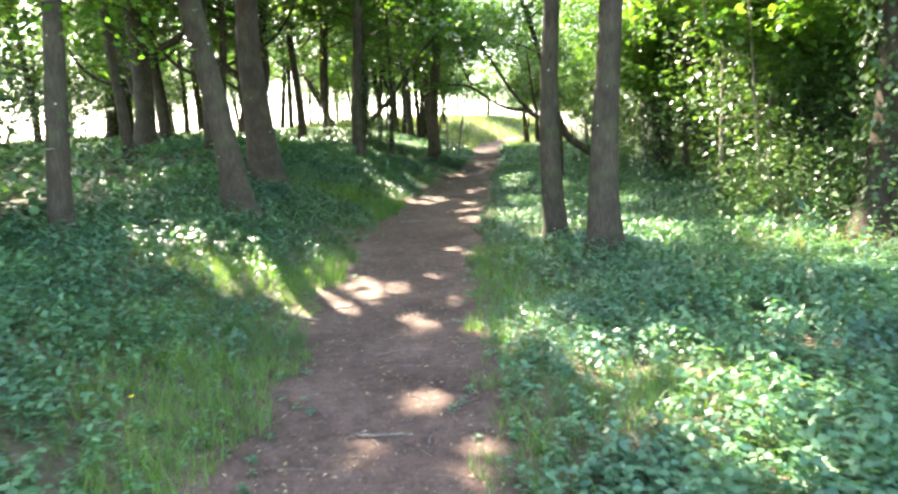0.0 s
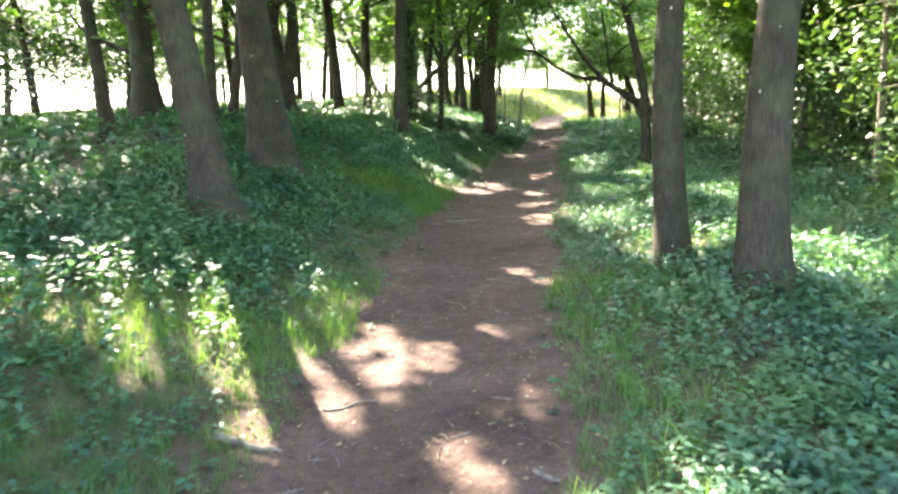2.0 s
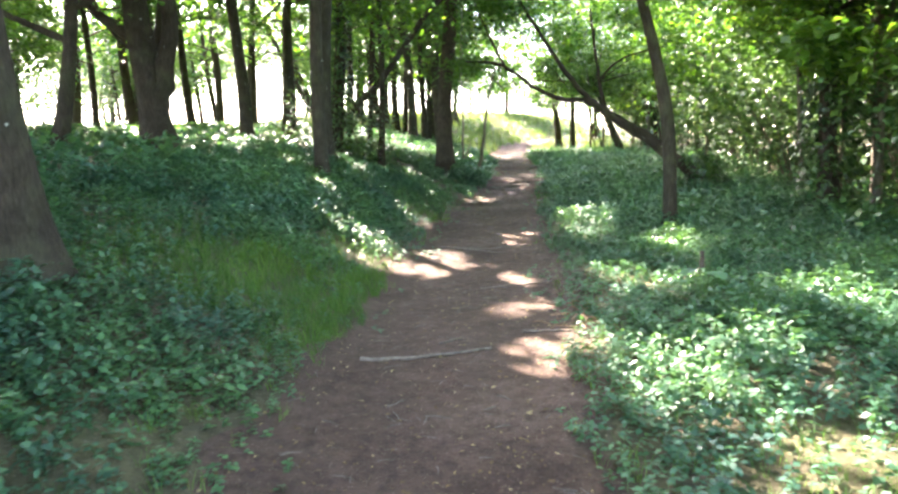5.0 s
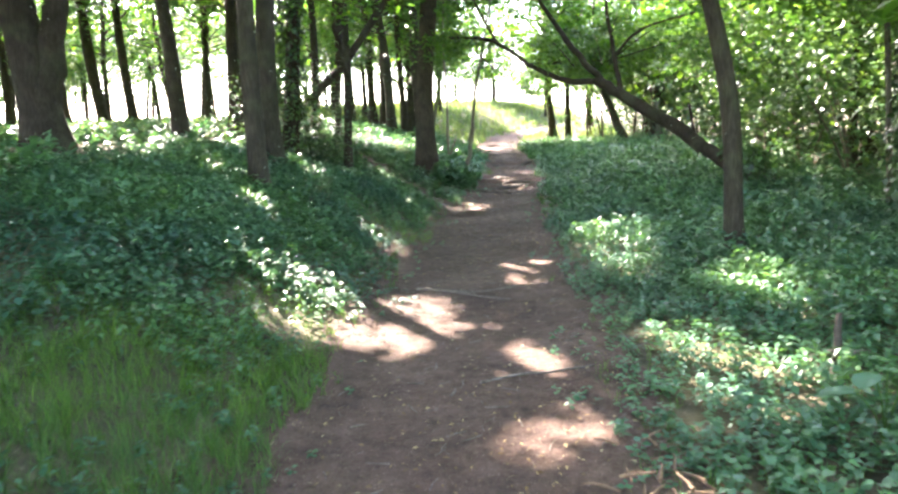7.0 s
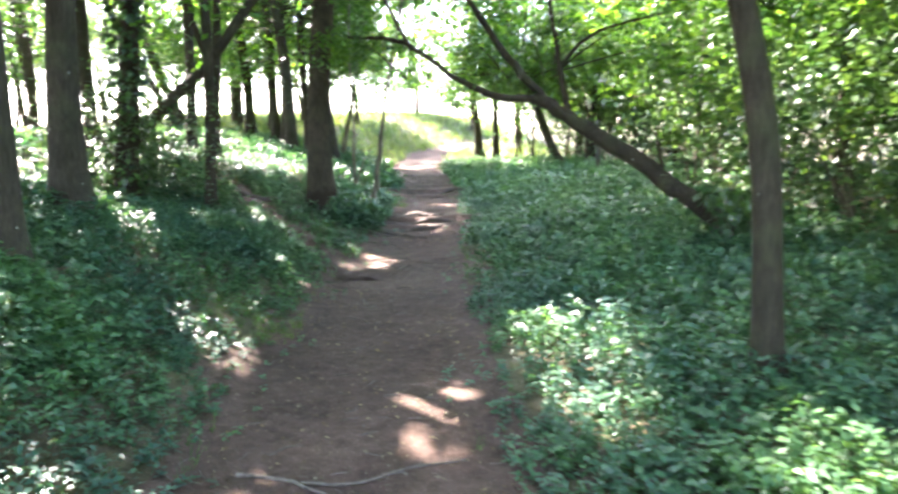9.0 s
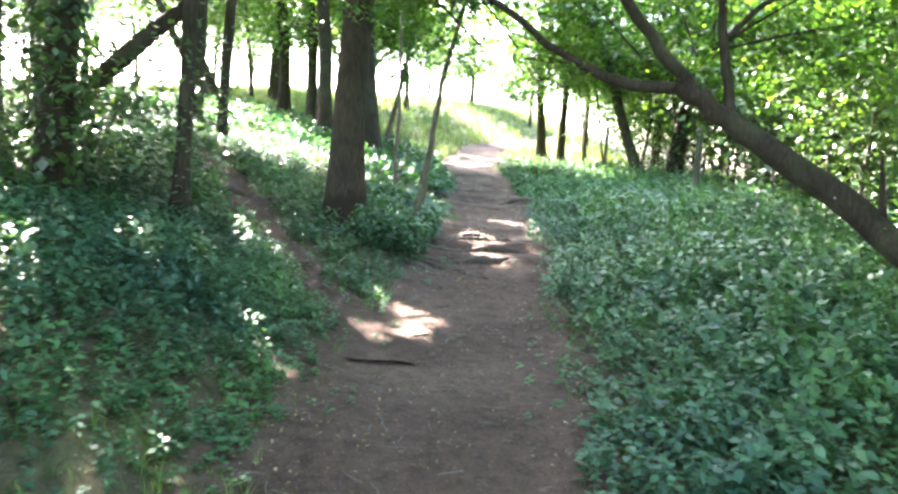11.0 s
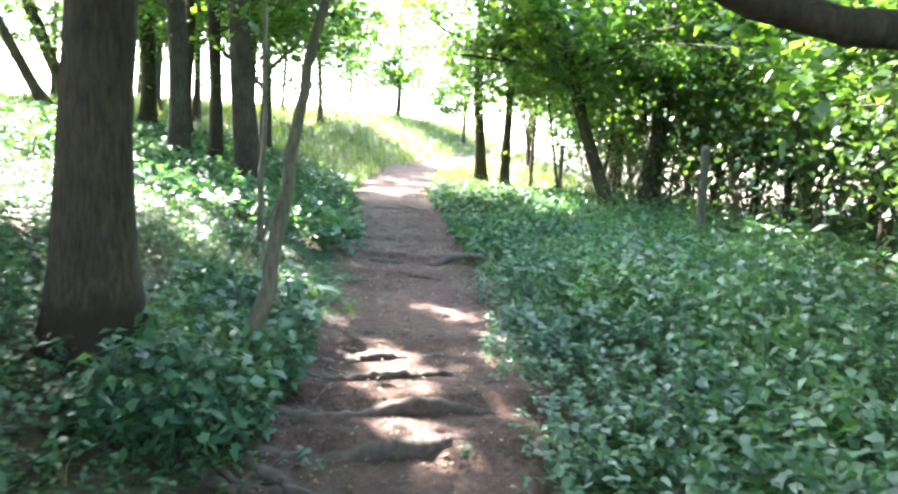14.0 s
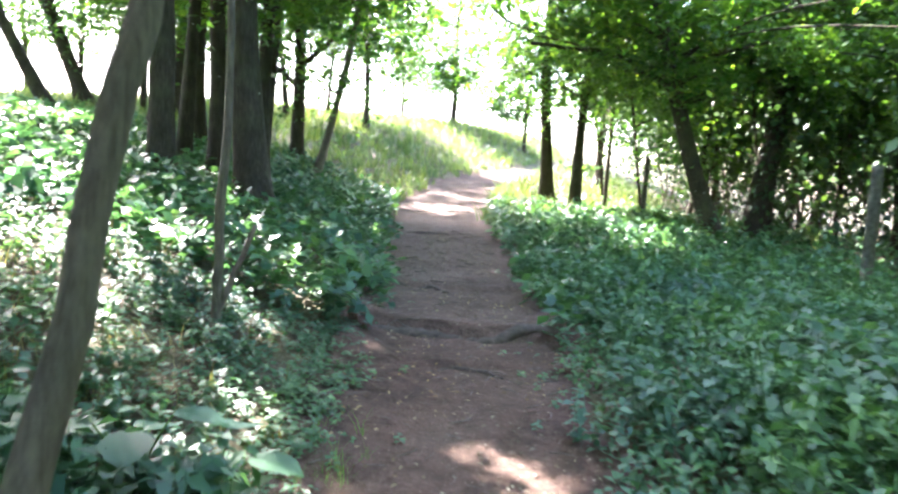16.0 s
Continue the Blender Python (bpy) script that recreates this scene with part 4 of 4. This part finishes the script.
SIMPLE = [sprig(40 + s, 3, FLAT, 0.62, False) for s in range(3)]


def patchy(x, y, seed, lo=-0.35, hi=0.25):
    return np.clip((waves(x * 0.9, y * 0.9, seed) - lo) / (hi - lo), 0, 1)


def grassy(x, y):
    """Where grass takes the place of herbs: along the edges of the trodden earth."""
    e = beyond_edge(x, y)
    band = np.clip(1.25 - e / (0.75 + 0.4 * waves(x * 0.0, y * 0.8, 3.0)), 0, 1)
    where = np.where(y < 8, 1.0, 0.35 + 0.65 * (waves(x * 0, y * 0.55, 1.5) > 0.15)) * np.where((x > path_x(y)) & (y > 13), 0.25, np.where(x > path_x(y), 0.7, 1.0)) * np.where(y > 21, 0.2, 1.0)
    patches = 0
    for px, qy, r in ((-1.9, 13.2, .85), (-.75, 18.7, .45), (.8, 8.7, .6), (-1.2, 15.0, .6), (.85, 25.9, .25), (-1.85, 6.7, .95), (-1.5, 5.2, .7), (-1.45, 3.6, .7), (1.0, 3.6, .6), (1.1, 21.5, .5), (1.5, 10.3, .75)):
        patches = np.maximum(patches, np.exp(-((x - px) ** 2 + (y - qy) ** 2) / (r * r)) * 1.3)
    return np.clip(np.maximum(band * where, patches), 0, 1)


TRACK = ((.1, 20.9), (-.3, 21.7), (-.75, 22.45), (-1.15, 23.1), (-1.55, 23.9), (-2.1, 24.9))
LITTER_SPOT = (4.5, 33.0, .8)


def track_gap(x, y):
    """Metres from the middle of the trodden side track that leaves the path."""
    tx = np.interp(y, [p[1] for p in TRACK], [p[0] for p in TRACK])
    return np.where((y > 20.6) & (y < 25.2), np.abs(x - tx) * 0.85, 9.0)


def herb_keep(x, y):
    e = beyond_edge(x, y)
    thin = np.clip((track_gap(x, y) - 0.14 + 0.12 * waves(x * 3, y * 3, 2.0)) / 0.2, 0.04, 1)
    thin = thin * np.clip((np.hypot(x - LITTER_SPOT[0], y - LITTER_SPOT[1]) - 0.5) / 0.4, 0.1, 1)
    return (e > 0.04) * np.clip(0.25 + e * 1.8, 0, 1) * (1 - 0.85 * grassy(x, y)) * (0.45 + 0.55 * patchy(x, y, 4.0)) * thin


def herb_height(x, y):
    e = np.clip(beyond_edge(x, y), 0, 3)
    right = (x > path_x(y)) * np.clip((y - 17) / 4, 0, 1)
    bank = (x < path_x(y)) * np.clip((y - 23) / 2, 0, 1)
    return (0.1 + 0.09 * np.clip(e, 0, 1.4) + 0.05 * waves(x * 0.7, y * 0.7, 6.0)) * (1 + 0.75 * right - 0.25 * bank)


LUSH = "dense low nettles and herbs with toothed leaves"
herbs("nettles", 18000, (-4.2, -0.6, -1, 14), herb_keep, herb_height, NETTLES, M_HERB, LUSH)
herbs("nettles", 21000, (-3.8, 1.0, 14, 28), herb_keep, herb_height, NETTLES, M_HERB, LUSH)
herbs("nettles", 21000, (0.2, 4.6, -1, 14), herb_keep, herb_height, NETTLES, M_HERB, LUSH)
herbs("nettles", 25000, (0.5, 5.8, 14, 31), herb_keep, herb_height, NETTLES, M_HERB, LUSH)
herbs("nettles", 5000, (-3.2, 0.3, 15.5, 22.3), herb_keep, herb_height, NETTLES, M_HERB, LUSH)
herbs("nettles", 900, (-0.25, 0.75, 23.3, 25.4), lambda x, y: (beyond_edge(x, y) > 0.05) * 1.0, lambda x, y: 0.33 + 0 * x, NETTLES, M_HERB, "tall nettles round the sapling's foot")
herbs("ground_herbs", 9000, (-4.2, 4.6, -1, 15), herb_keep, lambda x, y: 0.7 * herb_height(x, y), LOW, M_HERB, "low round-leaved herbs between nettles")
herbs("ground_herbs", 9000, (-4.0, 5.6, 15, 31), herb_keep, lambda x, y: 0.5 * herb_height(x, y), LOW, M_HERB, "low round-leaved herbs between nettles")
herbs("far_herbs", 13000, (-17, -3.6, -4, 34), lambda x, y: (0.5 + 0.5 * patchy(x, y, 2.0)) * np.clip((x + 17) / 5, 0, 1) * np.clip((y + 4) / 3, 0, 1), lambda x, y: 0.3 + 0 * x, SIMPLE, M_HERB, "herb layer spreading under far trees")
herbs("far_herbs", 7500, (4.4, 14, -4, 40), lambda x, y: (0.5 + 0.5 * patchy(x, y, 2.0)) * np.clip((14 - x) / 4, 0, 1) * np.clip((y + 4) / 3, 0, 1), lambda x, y: 0.34 + 0 * x, SIMPLE, M_HERB, "herb layer spreading under the thicket")
herbs("far_herbs", 8000, (-6, 6, 28, 38), lambda x, y: (beyond_edge(x, y) > 0.05) * 1.0, lambda x, y: 0.28 + 0 * x, SIMPLE, M_HERB, "herb layer at the wood edge")

herbs("path_edge_herbs", 9000, (-2, 3, 0, 31), lambda x, y: 0.5 * (np.abs(beyond_edge(x, y) + 0.02) < 0.2) * patchy(x, y, 8.0), lambda x, y: 0.06 + 0 * x, LOW, M_HERB, "small sparse herbs creeping onto the path")

ty = np.arange(20.6, 25.2, 0.08)
tu = np.linspace(-0.4, 0.4, 12)
U, Y = np.meshgrid(tu, ty)
X = np.interp(Y, [p[1] for p in TRACK], [p[0] for p in TRACK]) + U
Z = ground(X, Y) + 0.022 - 0.09 * np.clip(np.abs(U) - 0.2 + 0.08 * waves(X * 3, Y * 3, 2.0), 0, 1) / 0.2 - 0.1 * np.clip((Y - 24.7) / 0.5, 0, 1) + 0.006 * waves(X * 9, Y * 9, 4.0)
tagged(new("side_track", quick_mesh("side_track", np.stack([X, Y, Z], -1).reshape(-1, 3), grid_faces(len(tu), len(ty)), M_PATH, True)),
       "bare trodden earth leaving the path round the thick tree", "path", kind="structure")

# grass


def tuft(seed, blades, width=0.028):
    r = np.random.default_rng(seed)
    a = r.uniform(0, 6.28, blades)
    s = r.uniform(0.5, 1.1, blades)
    p = np.stack([r.normal(0, .12, blades), r.normal(0, .12, blades), np.zeros(blades)], -1)
    return strew(BLADE, p, turned(a, r.uniform(-.35, .15, blades), np.zeros(blades)), np.stack([np.full(blades, width), s, s], -1))


GRASS = [tuft(s, 8) for s in range(4)]
herbs("grass", 13000, (-3.0, 2.2, 0, 9), lambda x, y: (beyond_edge(x, y) > -0.04) * grassy(x, y), lambda x, y: 0.15 + 0.04 * waves(x, y, 1.0), GRASS, M_GRASS, "soft bright grass along the path edge")
herbs("grass", 12000, (-3.0, 3.2, 9, 27), lambda x, y: (beyond_edge(x, y) > -0.02) * grassy(x, y), lambda x, y: 0.13 + 0 * x, GRASS, M_GRASS, "soft bright grass along the path edge")
herbs("grass", 2600, (-3.1, -0.9, 11.9, 14.6), lambda x, y: (beyond_edge(x, y) > 0.0) * grassy(x, y), lambda x, y: 0.15 + 0 * x, GRASS, M_GRASS, "soft grass patch in the shade beside the path")
WIDE = [tuft(60 + s, 6, 0.08) for s in range(3)]
herbs("grass", 9000, (-9, 8, 35, 60), lambda x, y: (beyond_edge(x, y) > 0.0) * 1.0, lambda x, y: 0.3 + 0 * x, WIDE, M_MEADOW, "sunlit long grass on the rise")
herbs("grass", 4000, (-18, -5, 22, 40), lambda x, y: 0.6 + 0 * x, lambda x, y: 0.3 + 0 * x, WIDE, M_MEADOW, "sunlit long grass at the wood edge")

STRAW = [tuft(80 + s, 6, 0.03) for s in range(3)]
herbs("dry_grass", 1100, (-4.5, 0.6, 23, 34), lambda x, y: (beyond_edge(x, y) > 0.2) * patchy(x, y, 12.0), lambda x, y: 0.2 + 0 * x, STRAW, M_STRAW, "dry pale grass stalks on the sunlit bank")
herbs("dry_grass", 900, (2.2, 6, 6, 11), lambda x, y: patchy(x, y, 12.0), lambda x, y: 0.3 + 0 * x, STRAW, M_STRAW, "dry pale stalks among herbs")
TALL = [sprig(90 + s, 6, LEAF, 0.2) for s in range(3)]
herbs("tall_herbs", 1500, (2.4, 6.4, 20, 33), lambda x, y: 0.6 * patchy(x, y, 14.0), lambda x, y: 0.62 + 0 * x, TALL, M_HERB, "tall thin-stemmed herbs above the nettles")
herbs("tall_herbs", 500, (2.6, 6.0, 5, 20), lambda x, y: 0.5 * patchy(x, y, 14.0), lambda x, y: 0.5 + 0 * x, TALL, M_HERB, "tall thin-stemmed herbs above the nettles")

# ---- litter on the path ----
n = 9000
y = rng.uniform(0, 34, n)
x = path_x(y) + rng.uniform(-1, 1, n) * (path_half(y) + .15)
z = np.array([pz(a, b) for a, b in zip(x, y)]) + 0.012
v, f = strew(LEAF, np.stack([x, y, z], -1), turned(rng.uniform(0, 6.28, n), rng.uniform(-.25, .35, n), rng.uniform(-.4, .4, n)), rng.uniform(.01, .04, n))
tagged(new("leaf_litter", quick_mesh("leaf_litter", v, f, M_LITTER)), "dry leaves and bark chips on the path", "leaf litter", kind="stuff")

v, f = tube_data([(-.5, 0, 0), (0, .06, .02), (.5, 0, 0)], [.035, .03, .02], 4, 0, 0, False)
n = 1100
y = rng.uniform(0, 34, n)
x = path_x(y) + np.clip(rng.normal(0, .75, n), -1.25, 1.25) * (path_half(y) + .1)
z = np.array([pz(a, b) for a, b in zip(x, y)]) + 0.006
v, f = strew((v, f), np.stack([x, y, z], -1), turned(rng.uniform(0, 6.28, n), rng.uniform(-.08, .08, n), rng.uniform(-.05, .05, n)), rng.uniform(.03, .14, n))
tagged(new("twig_litter", quick_mesh("twig_litter", v, f, M_DEAD, True)), "small broken twigs strewn over the path", "twigs", kind="stuff")

# ---- sticks, roots, posts, logs ----


def stick(x, y, length, yaw, r=0.011, seed=0, mat=None, on_path=True, label="fallen dry stick lying on the path", name="stick"):
    z = (pz if on_path else gz)(x, y) + r * 0.7
    q = np.random.default_rng(seed + 900)
    c, s = math.cos(yaw), math.sin(yaw)
    pts = []
    for u in (-.5, -.2, .15, .5):
        px, qy = x + c * u * length, y + s * u * length
        side = q.normal(0, .05 * length)
        px, qy = px - s * side, qy + c * side
        pts.append((px - x, qy - y, (pz if on_path else gz)(px, qy) + r * 0.7 - z))
    line = bend_line(pts, 12, r * .25, seed)
    v, f = tube_data(line, np.linspace(r, r * .55, 12), 7, .12, seed)
    ob = new(name, quick_mesh(name, v, f, mat or M_DEAD, True))
    ob.matrix_world = pose(x, y, z)
    return tagged(ob, label, name)


stick(.04, 5.5, .13, -.9, .016, 1)
stick(-.35, 3.25, .28, -.15, .009, 2)
stick(-1.25, 5.75, .3, -.1, .02, 3)
stick(.19, 9.6, .2, -.9, .011, 4)
stick(-.12, 9.0, .35, -.7, .009, 5)
stick(-.5, 8.3, .3, -.8, .01, 6)
stick(-1.05, 9.5, .28, .5, .009, 7)
stick(-.4, 12.2, .9, .18, .016, 8)
stick(.35, 14.3, .7, .25, .01, 9)
stick(-.25, 12.6, .22, .7, .008, 10)
stick(.3, 16.4, .8, .2, .009, 11)
stick(-.05, 16.2, .9, -.5, .011, 12)
stick(.6, 21.2, .25, .9, .01, 13)
stick(-.9, 6.3, .3, .5, .008, 14)
stick(.45, 12.7, .35, -.3, .012, 15)
for k in range(14):
    yy = rng.uniform(2, 30)
    stick(float(path_x(yy)) + rng.uniform(-.6, .6), yy, rng.uniform(.08, .25), rng.uniform(0, 3.1), rng.uniform(.004, .008), 20 + k, label="small dry twig lying on the path", name="twig")


def root(x0, y0, x1, y1, r, seed, lift=0.02, label="bare tree root crossing the path like a step"):
    q = np.random.default_rng(seed + 300)
    pts = []
    zc = pz((x0 + x1) / 2, (y0 + y1) / 2)
    for u in np.linspace(0, 1, 6):
        px, qy = x0 + (x1 - x0) * u, y0 + (y1 - y0) * u + q.normal(0, .05)
        dip = 0.1 * lift * math.sin(math.pi * u) - 0.35 * r - 0.02 * (abs(2 * u - 1) ** 3) + q.normal(0, .008)
        pts.append((px - x0, qy - y0, max(pz(px, qy), gz(px, qy) - .03) + dip - zc))
    line = bend_line(pts, 34, .007, seed)
    v, f = tube_data(line, 0.85 * r * (1 - .45 * np.linspace(0, 1, 34)) * (1 + .16 * np.sin(np.linspace(0, 11, 34) + seed) + q.normal(0, .07, 34)), 10, .22, seed)
    ob = new("root", quick_mesh("root", v, f, M_ROOT, True))
    ob.matrix_world = pose(x0, y0, zc)
    return tagged(ob, label, "root", "roots across the path")


root(.2, 24.05, 1.8, 24.05, .075, 1, .1)
root(.3, 23.72, 1.75, 23.62, .07, 21, .05)
root(.0, 23.85, 1.0, 23.15, .05, 22, .05)
root(-.1, 23.5, .75, 23.0, .038, 23, .04)
root(.45, 24.5, 1.6, 24.35, .045, 2, .06)
root(.65, 24.8, 1.5, 25.05, .055, 3, .08)
root(.6, 25.5, 1.5, 25.2, .03, 4, .03)
root(.85, 28.05, 2.2, 28.1, .07, 5, .09)
root(1.1, 27.4, 1.8, 27.3, .034, 6, .05)
root(.95, 29.8, 1.6, 29.6, .03, 7, .03)
root(.1, 23.6, 1.2, 22.9, .03, 8, .01)
root(-.1, 21.3, 1.1, 21.4, .022, 9, .012)
root(.8, 33.5, 2.2, 33.8, .05, 10, .04)
root(.6, 36.3, 2.4, 36.8, .06, 11, .04)
root(-.9, 23.9, -1.9, 23.5, .06, 12, .05, "surface root of the thick tree in bare earth")
root(-.75, 23.75, -1.3, 22.7, .05, 13, .05, "surface root of the thick tree in bare earth")
root(-.3, 23.8, .2, 23.4, .05, 14, .05, "surface root of the thick tree in bare earth")


def post(x, y, h, r, label, lean=0.0):
    ob = empty("fence_post", x, y, gz(x, y) - .05, label, "fence post", "fence posts")
    v, f = tube_data([(0, 0, 0), (lean * .5, 0, h * .5), (lean * .97, 0, h * .97), (lean, 0, h)], [r, r, r * .97, r * .85], 10, .02, 1)
    part("shaft", quick_mesh("shaft", v, f, M_POST, True), ob)
    return ob


post(5.55, 30.0, 1.45, .058, "weathered round fence post in tall herbs")
post(5.5, 36.8, 1.35, .045, "thin weathered fence post in herbs", .03)


def log(x, y, length, yaw, r, seed, label):
    return stick(x, y, length, yaw, r, seed, M_DEAD, False, label, "log")


log(-4.7, 35.3, 1.7, -.1, .09, 61, "fallen dead log in the sunlit herbs")
log(-1.15, 25.4, .9, -.2, .04, 62, "dead branch lying in the herbs")
log(-.8, 28.6, 1.1, -.2, .03, 63, "dead branch lying in the herbs")
log(4.6, 9.6, 1.6, .1, .035, 64, "pale dead branch lying in brushwood")
log(5.2, 10.0, 1.3, -.4, .03, 65, "pale dead branch lying in brushwood")
log(-3.6, 31.5, 1.2, .2, .06, 66, "fallen dead log in the sunlit herbs")
dead = empty("leaning_dead_tree", -2.9, 22.4, gz(-2.9, 22.4) - .05, "dead trunk leaning across standing trees", "dead tree")
limb(dead, [(0, 0, 0), (.6, .15, .9), (1.3, .3, 1.6), (2.1, .5, 2.7), (2.8, .6, 3.4)], .085, .05, M_BARK_OLD, 7, 10, 20, "trunk")
limb(dead, [(1.3, .3, 1.6), (1.1, .3, 2.2), (1.2, .4, 3.0)], .05, .02, M_BARK_OLD, 8, 7, 8)


def pile(x, y, n, spread, length, r, mat, label, name, seed):
    """Loose broken wood lying crosswise."""
    q = np.random.default_rng(seed)
    ob = empty(name, x, y, gz(x, y), label, name.replace("_", " "))
    for k in range(n):
        a, px, qy = q.uniform(0, 3.14), q.normal(0, spread), q.normal(0, spread)
        ln = length * q.uniform(.5, 1.2)
        z = gz(x + px, y + qy) - gz(x, y) + r + 0.012 * k / 2 * q.uniform(0, 1)
        c, t = math.cos(a) * ln / 2, math.sin(a) * ln / 2
        limb(ob, [(px - c, qy - t, z), (px + .004, qy, z + .006), (px + c, qy + t, z + q.uniform(-.005, .02))], r * q.uniform(.6, 1.2), r * .5, mat, seed + k, 6, 6, "broken_branch")
    return ob


M_ROT = wood_material("rotten_wood", (0.1, 0.055, 0.03), (0.28, 0.17, 0.1))
pile(.66, 12.95, 26, .14, .13, .009, M_ROT, "crumbled orange-brown rotten wood at the path edge", "rotten_wood_pile", 5)
pile(4.3, 8.9, 22, .55, 1.1, .014, M_DEAD, "pale dry brushwood lying in the herbs", "brushwood_pile", 9)
pile(-.95, 22.9, 9, .35, .4, .009, M_DEAD, "dry twigs on bare earth by the thick tree", "twig_pile", 11)
# small broken stump in the herbs
st = empty("broken_stump", 2.05, 14.2, gz(2.05, 14.2), "small broken dead stump among herbs", "stump")
limb(st, [(0, 0, -.05), (.01, 0, .15), (.02, .01, .34)], .032, .018, M_ROOT, 9, 8, 8, "stem")
limb(st, [(-.16, -.02, .1), (.0, .0, .12), (.22, .02, .1)], .02, .012, M_DEAD, 10, 8, 8, "cross_branch")
# large-leaved plant beside the sapling


def burdock(x, y, leaves, size, seed):
    q = np.random.default_rng(seed)
    ob = empty("burdock", x, y, gz(x, y), "broad-leaved burdock among nettles", "plant", "broad-leaved plants")
    for k in range(leaves):
        a, h = k * 6.28 / leaves + q.uniform(-.3, .3), q.uniform(.22, .38)
        tip = (.12 * math.cos(a), .12 * math.sin(a), h)
        limb(ob, [(0, 0, -.02), (.04 * math.cos(a), .04 * math.sin(a), h * .6), tip], .005, .003, M_GRASS, seed + k, 5, 5, "stalk")
        n = 7
        u, w = np.meshgrid(np.linspace(0, 1, n), np.linspace(-1, 1, n))
        wide = 0.42 * np.sin(np.pi * np.clip(u * 0.92 + 0.08, 0, 1)) ** 0.6
        vx, vy = w * wide, u
        vz = -0.25 * u * u + 0.12 * np.abs(w) * wide + 0.02 * np.sin(9 * w + 7 * u)
        v = np.stack([vx, vy, vz], -1).reshape(-1, 3) * size * q.uniform(.8, 1.2)
        rot = np.array(Matrix.Rotation(a - math.pi / 2, 3, "Z"))
        part("leaf", quick_mesh("leaf", v @ rot.T + np.array(tip), grid_faces(n, n), M_HERB, True), ob)
    return ob


burdock(.22, 25.35, 5, .19, 1)
burdock(.45, 25.4, 4, .16, 2)
burdock(1.75, 13.2, 5, .14, 4)
# buttercups
for bx, by in ((-1.45, 2.9), (1.6, 3.0), (1.35, 4.9), (1.75, 5.1)):
    ob = empty("buttercup", bx, by, gz(bx, by), "small yellow buttercup in the grass", "flower", "buttercups")
    v, f = tube_data([(0, 0, 0), (.01, 0, .12), (.015, .005, .24)], [.003, .0025, .002], 6)
    part("stem", quick_mesh("stem", v, f, M_GRASS, True), ob)
    a = np.arange(5) * 1.2566
    v, f = strew(BROAD, np.tile(np.array([[.015, .005, .24]]), (5, 1)), turned(a, np.full(5, .5), np.zeros(5)), np.full(5, .018))
    part("petals", quick_mesh("petals", v, f, M_FLOWER), ob)
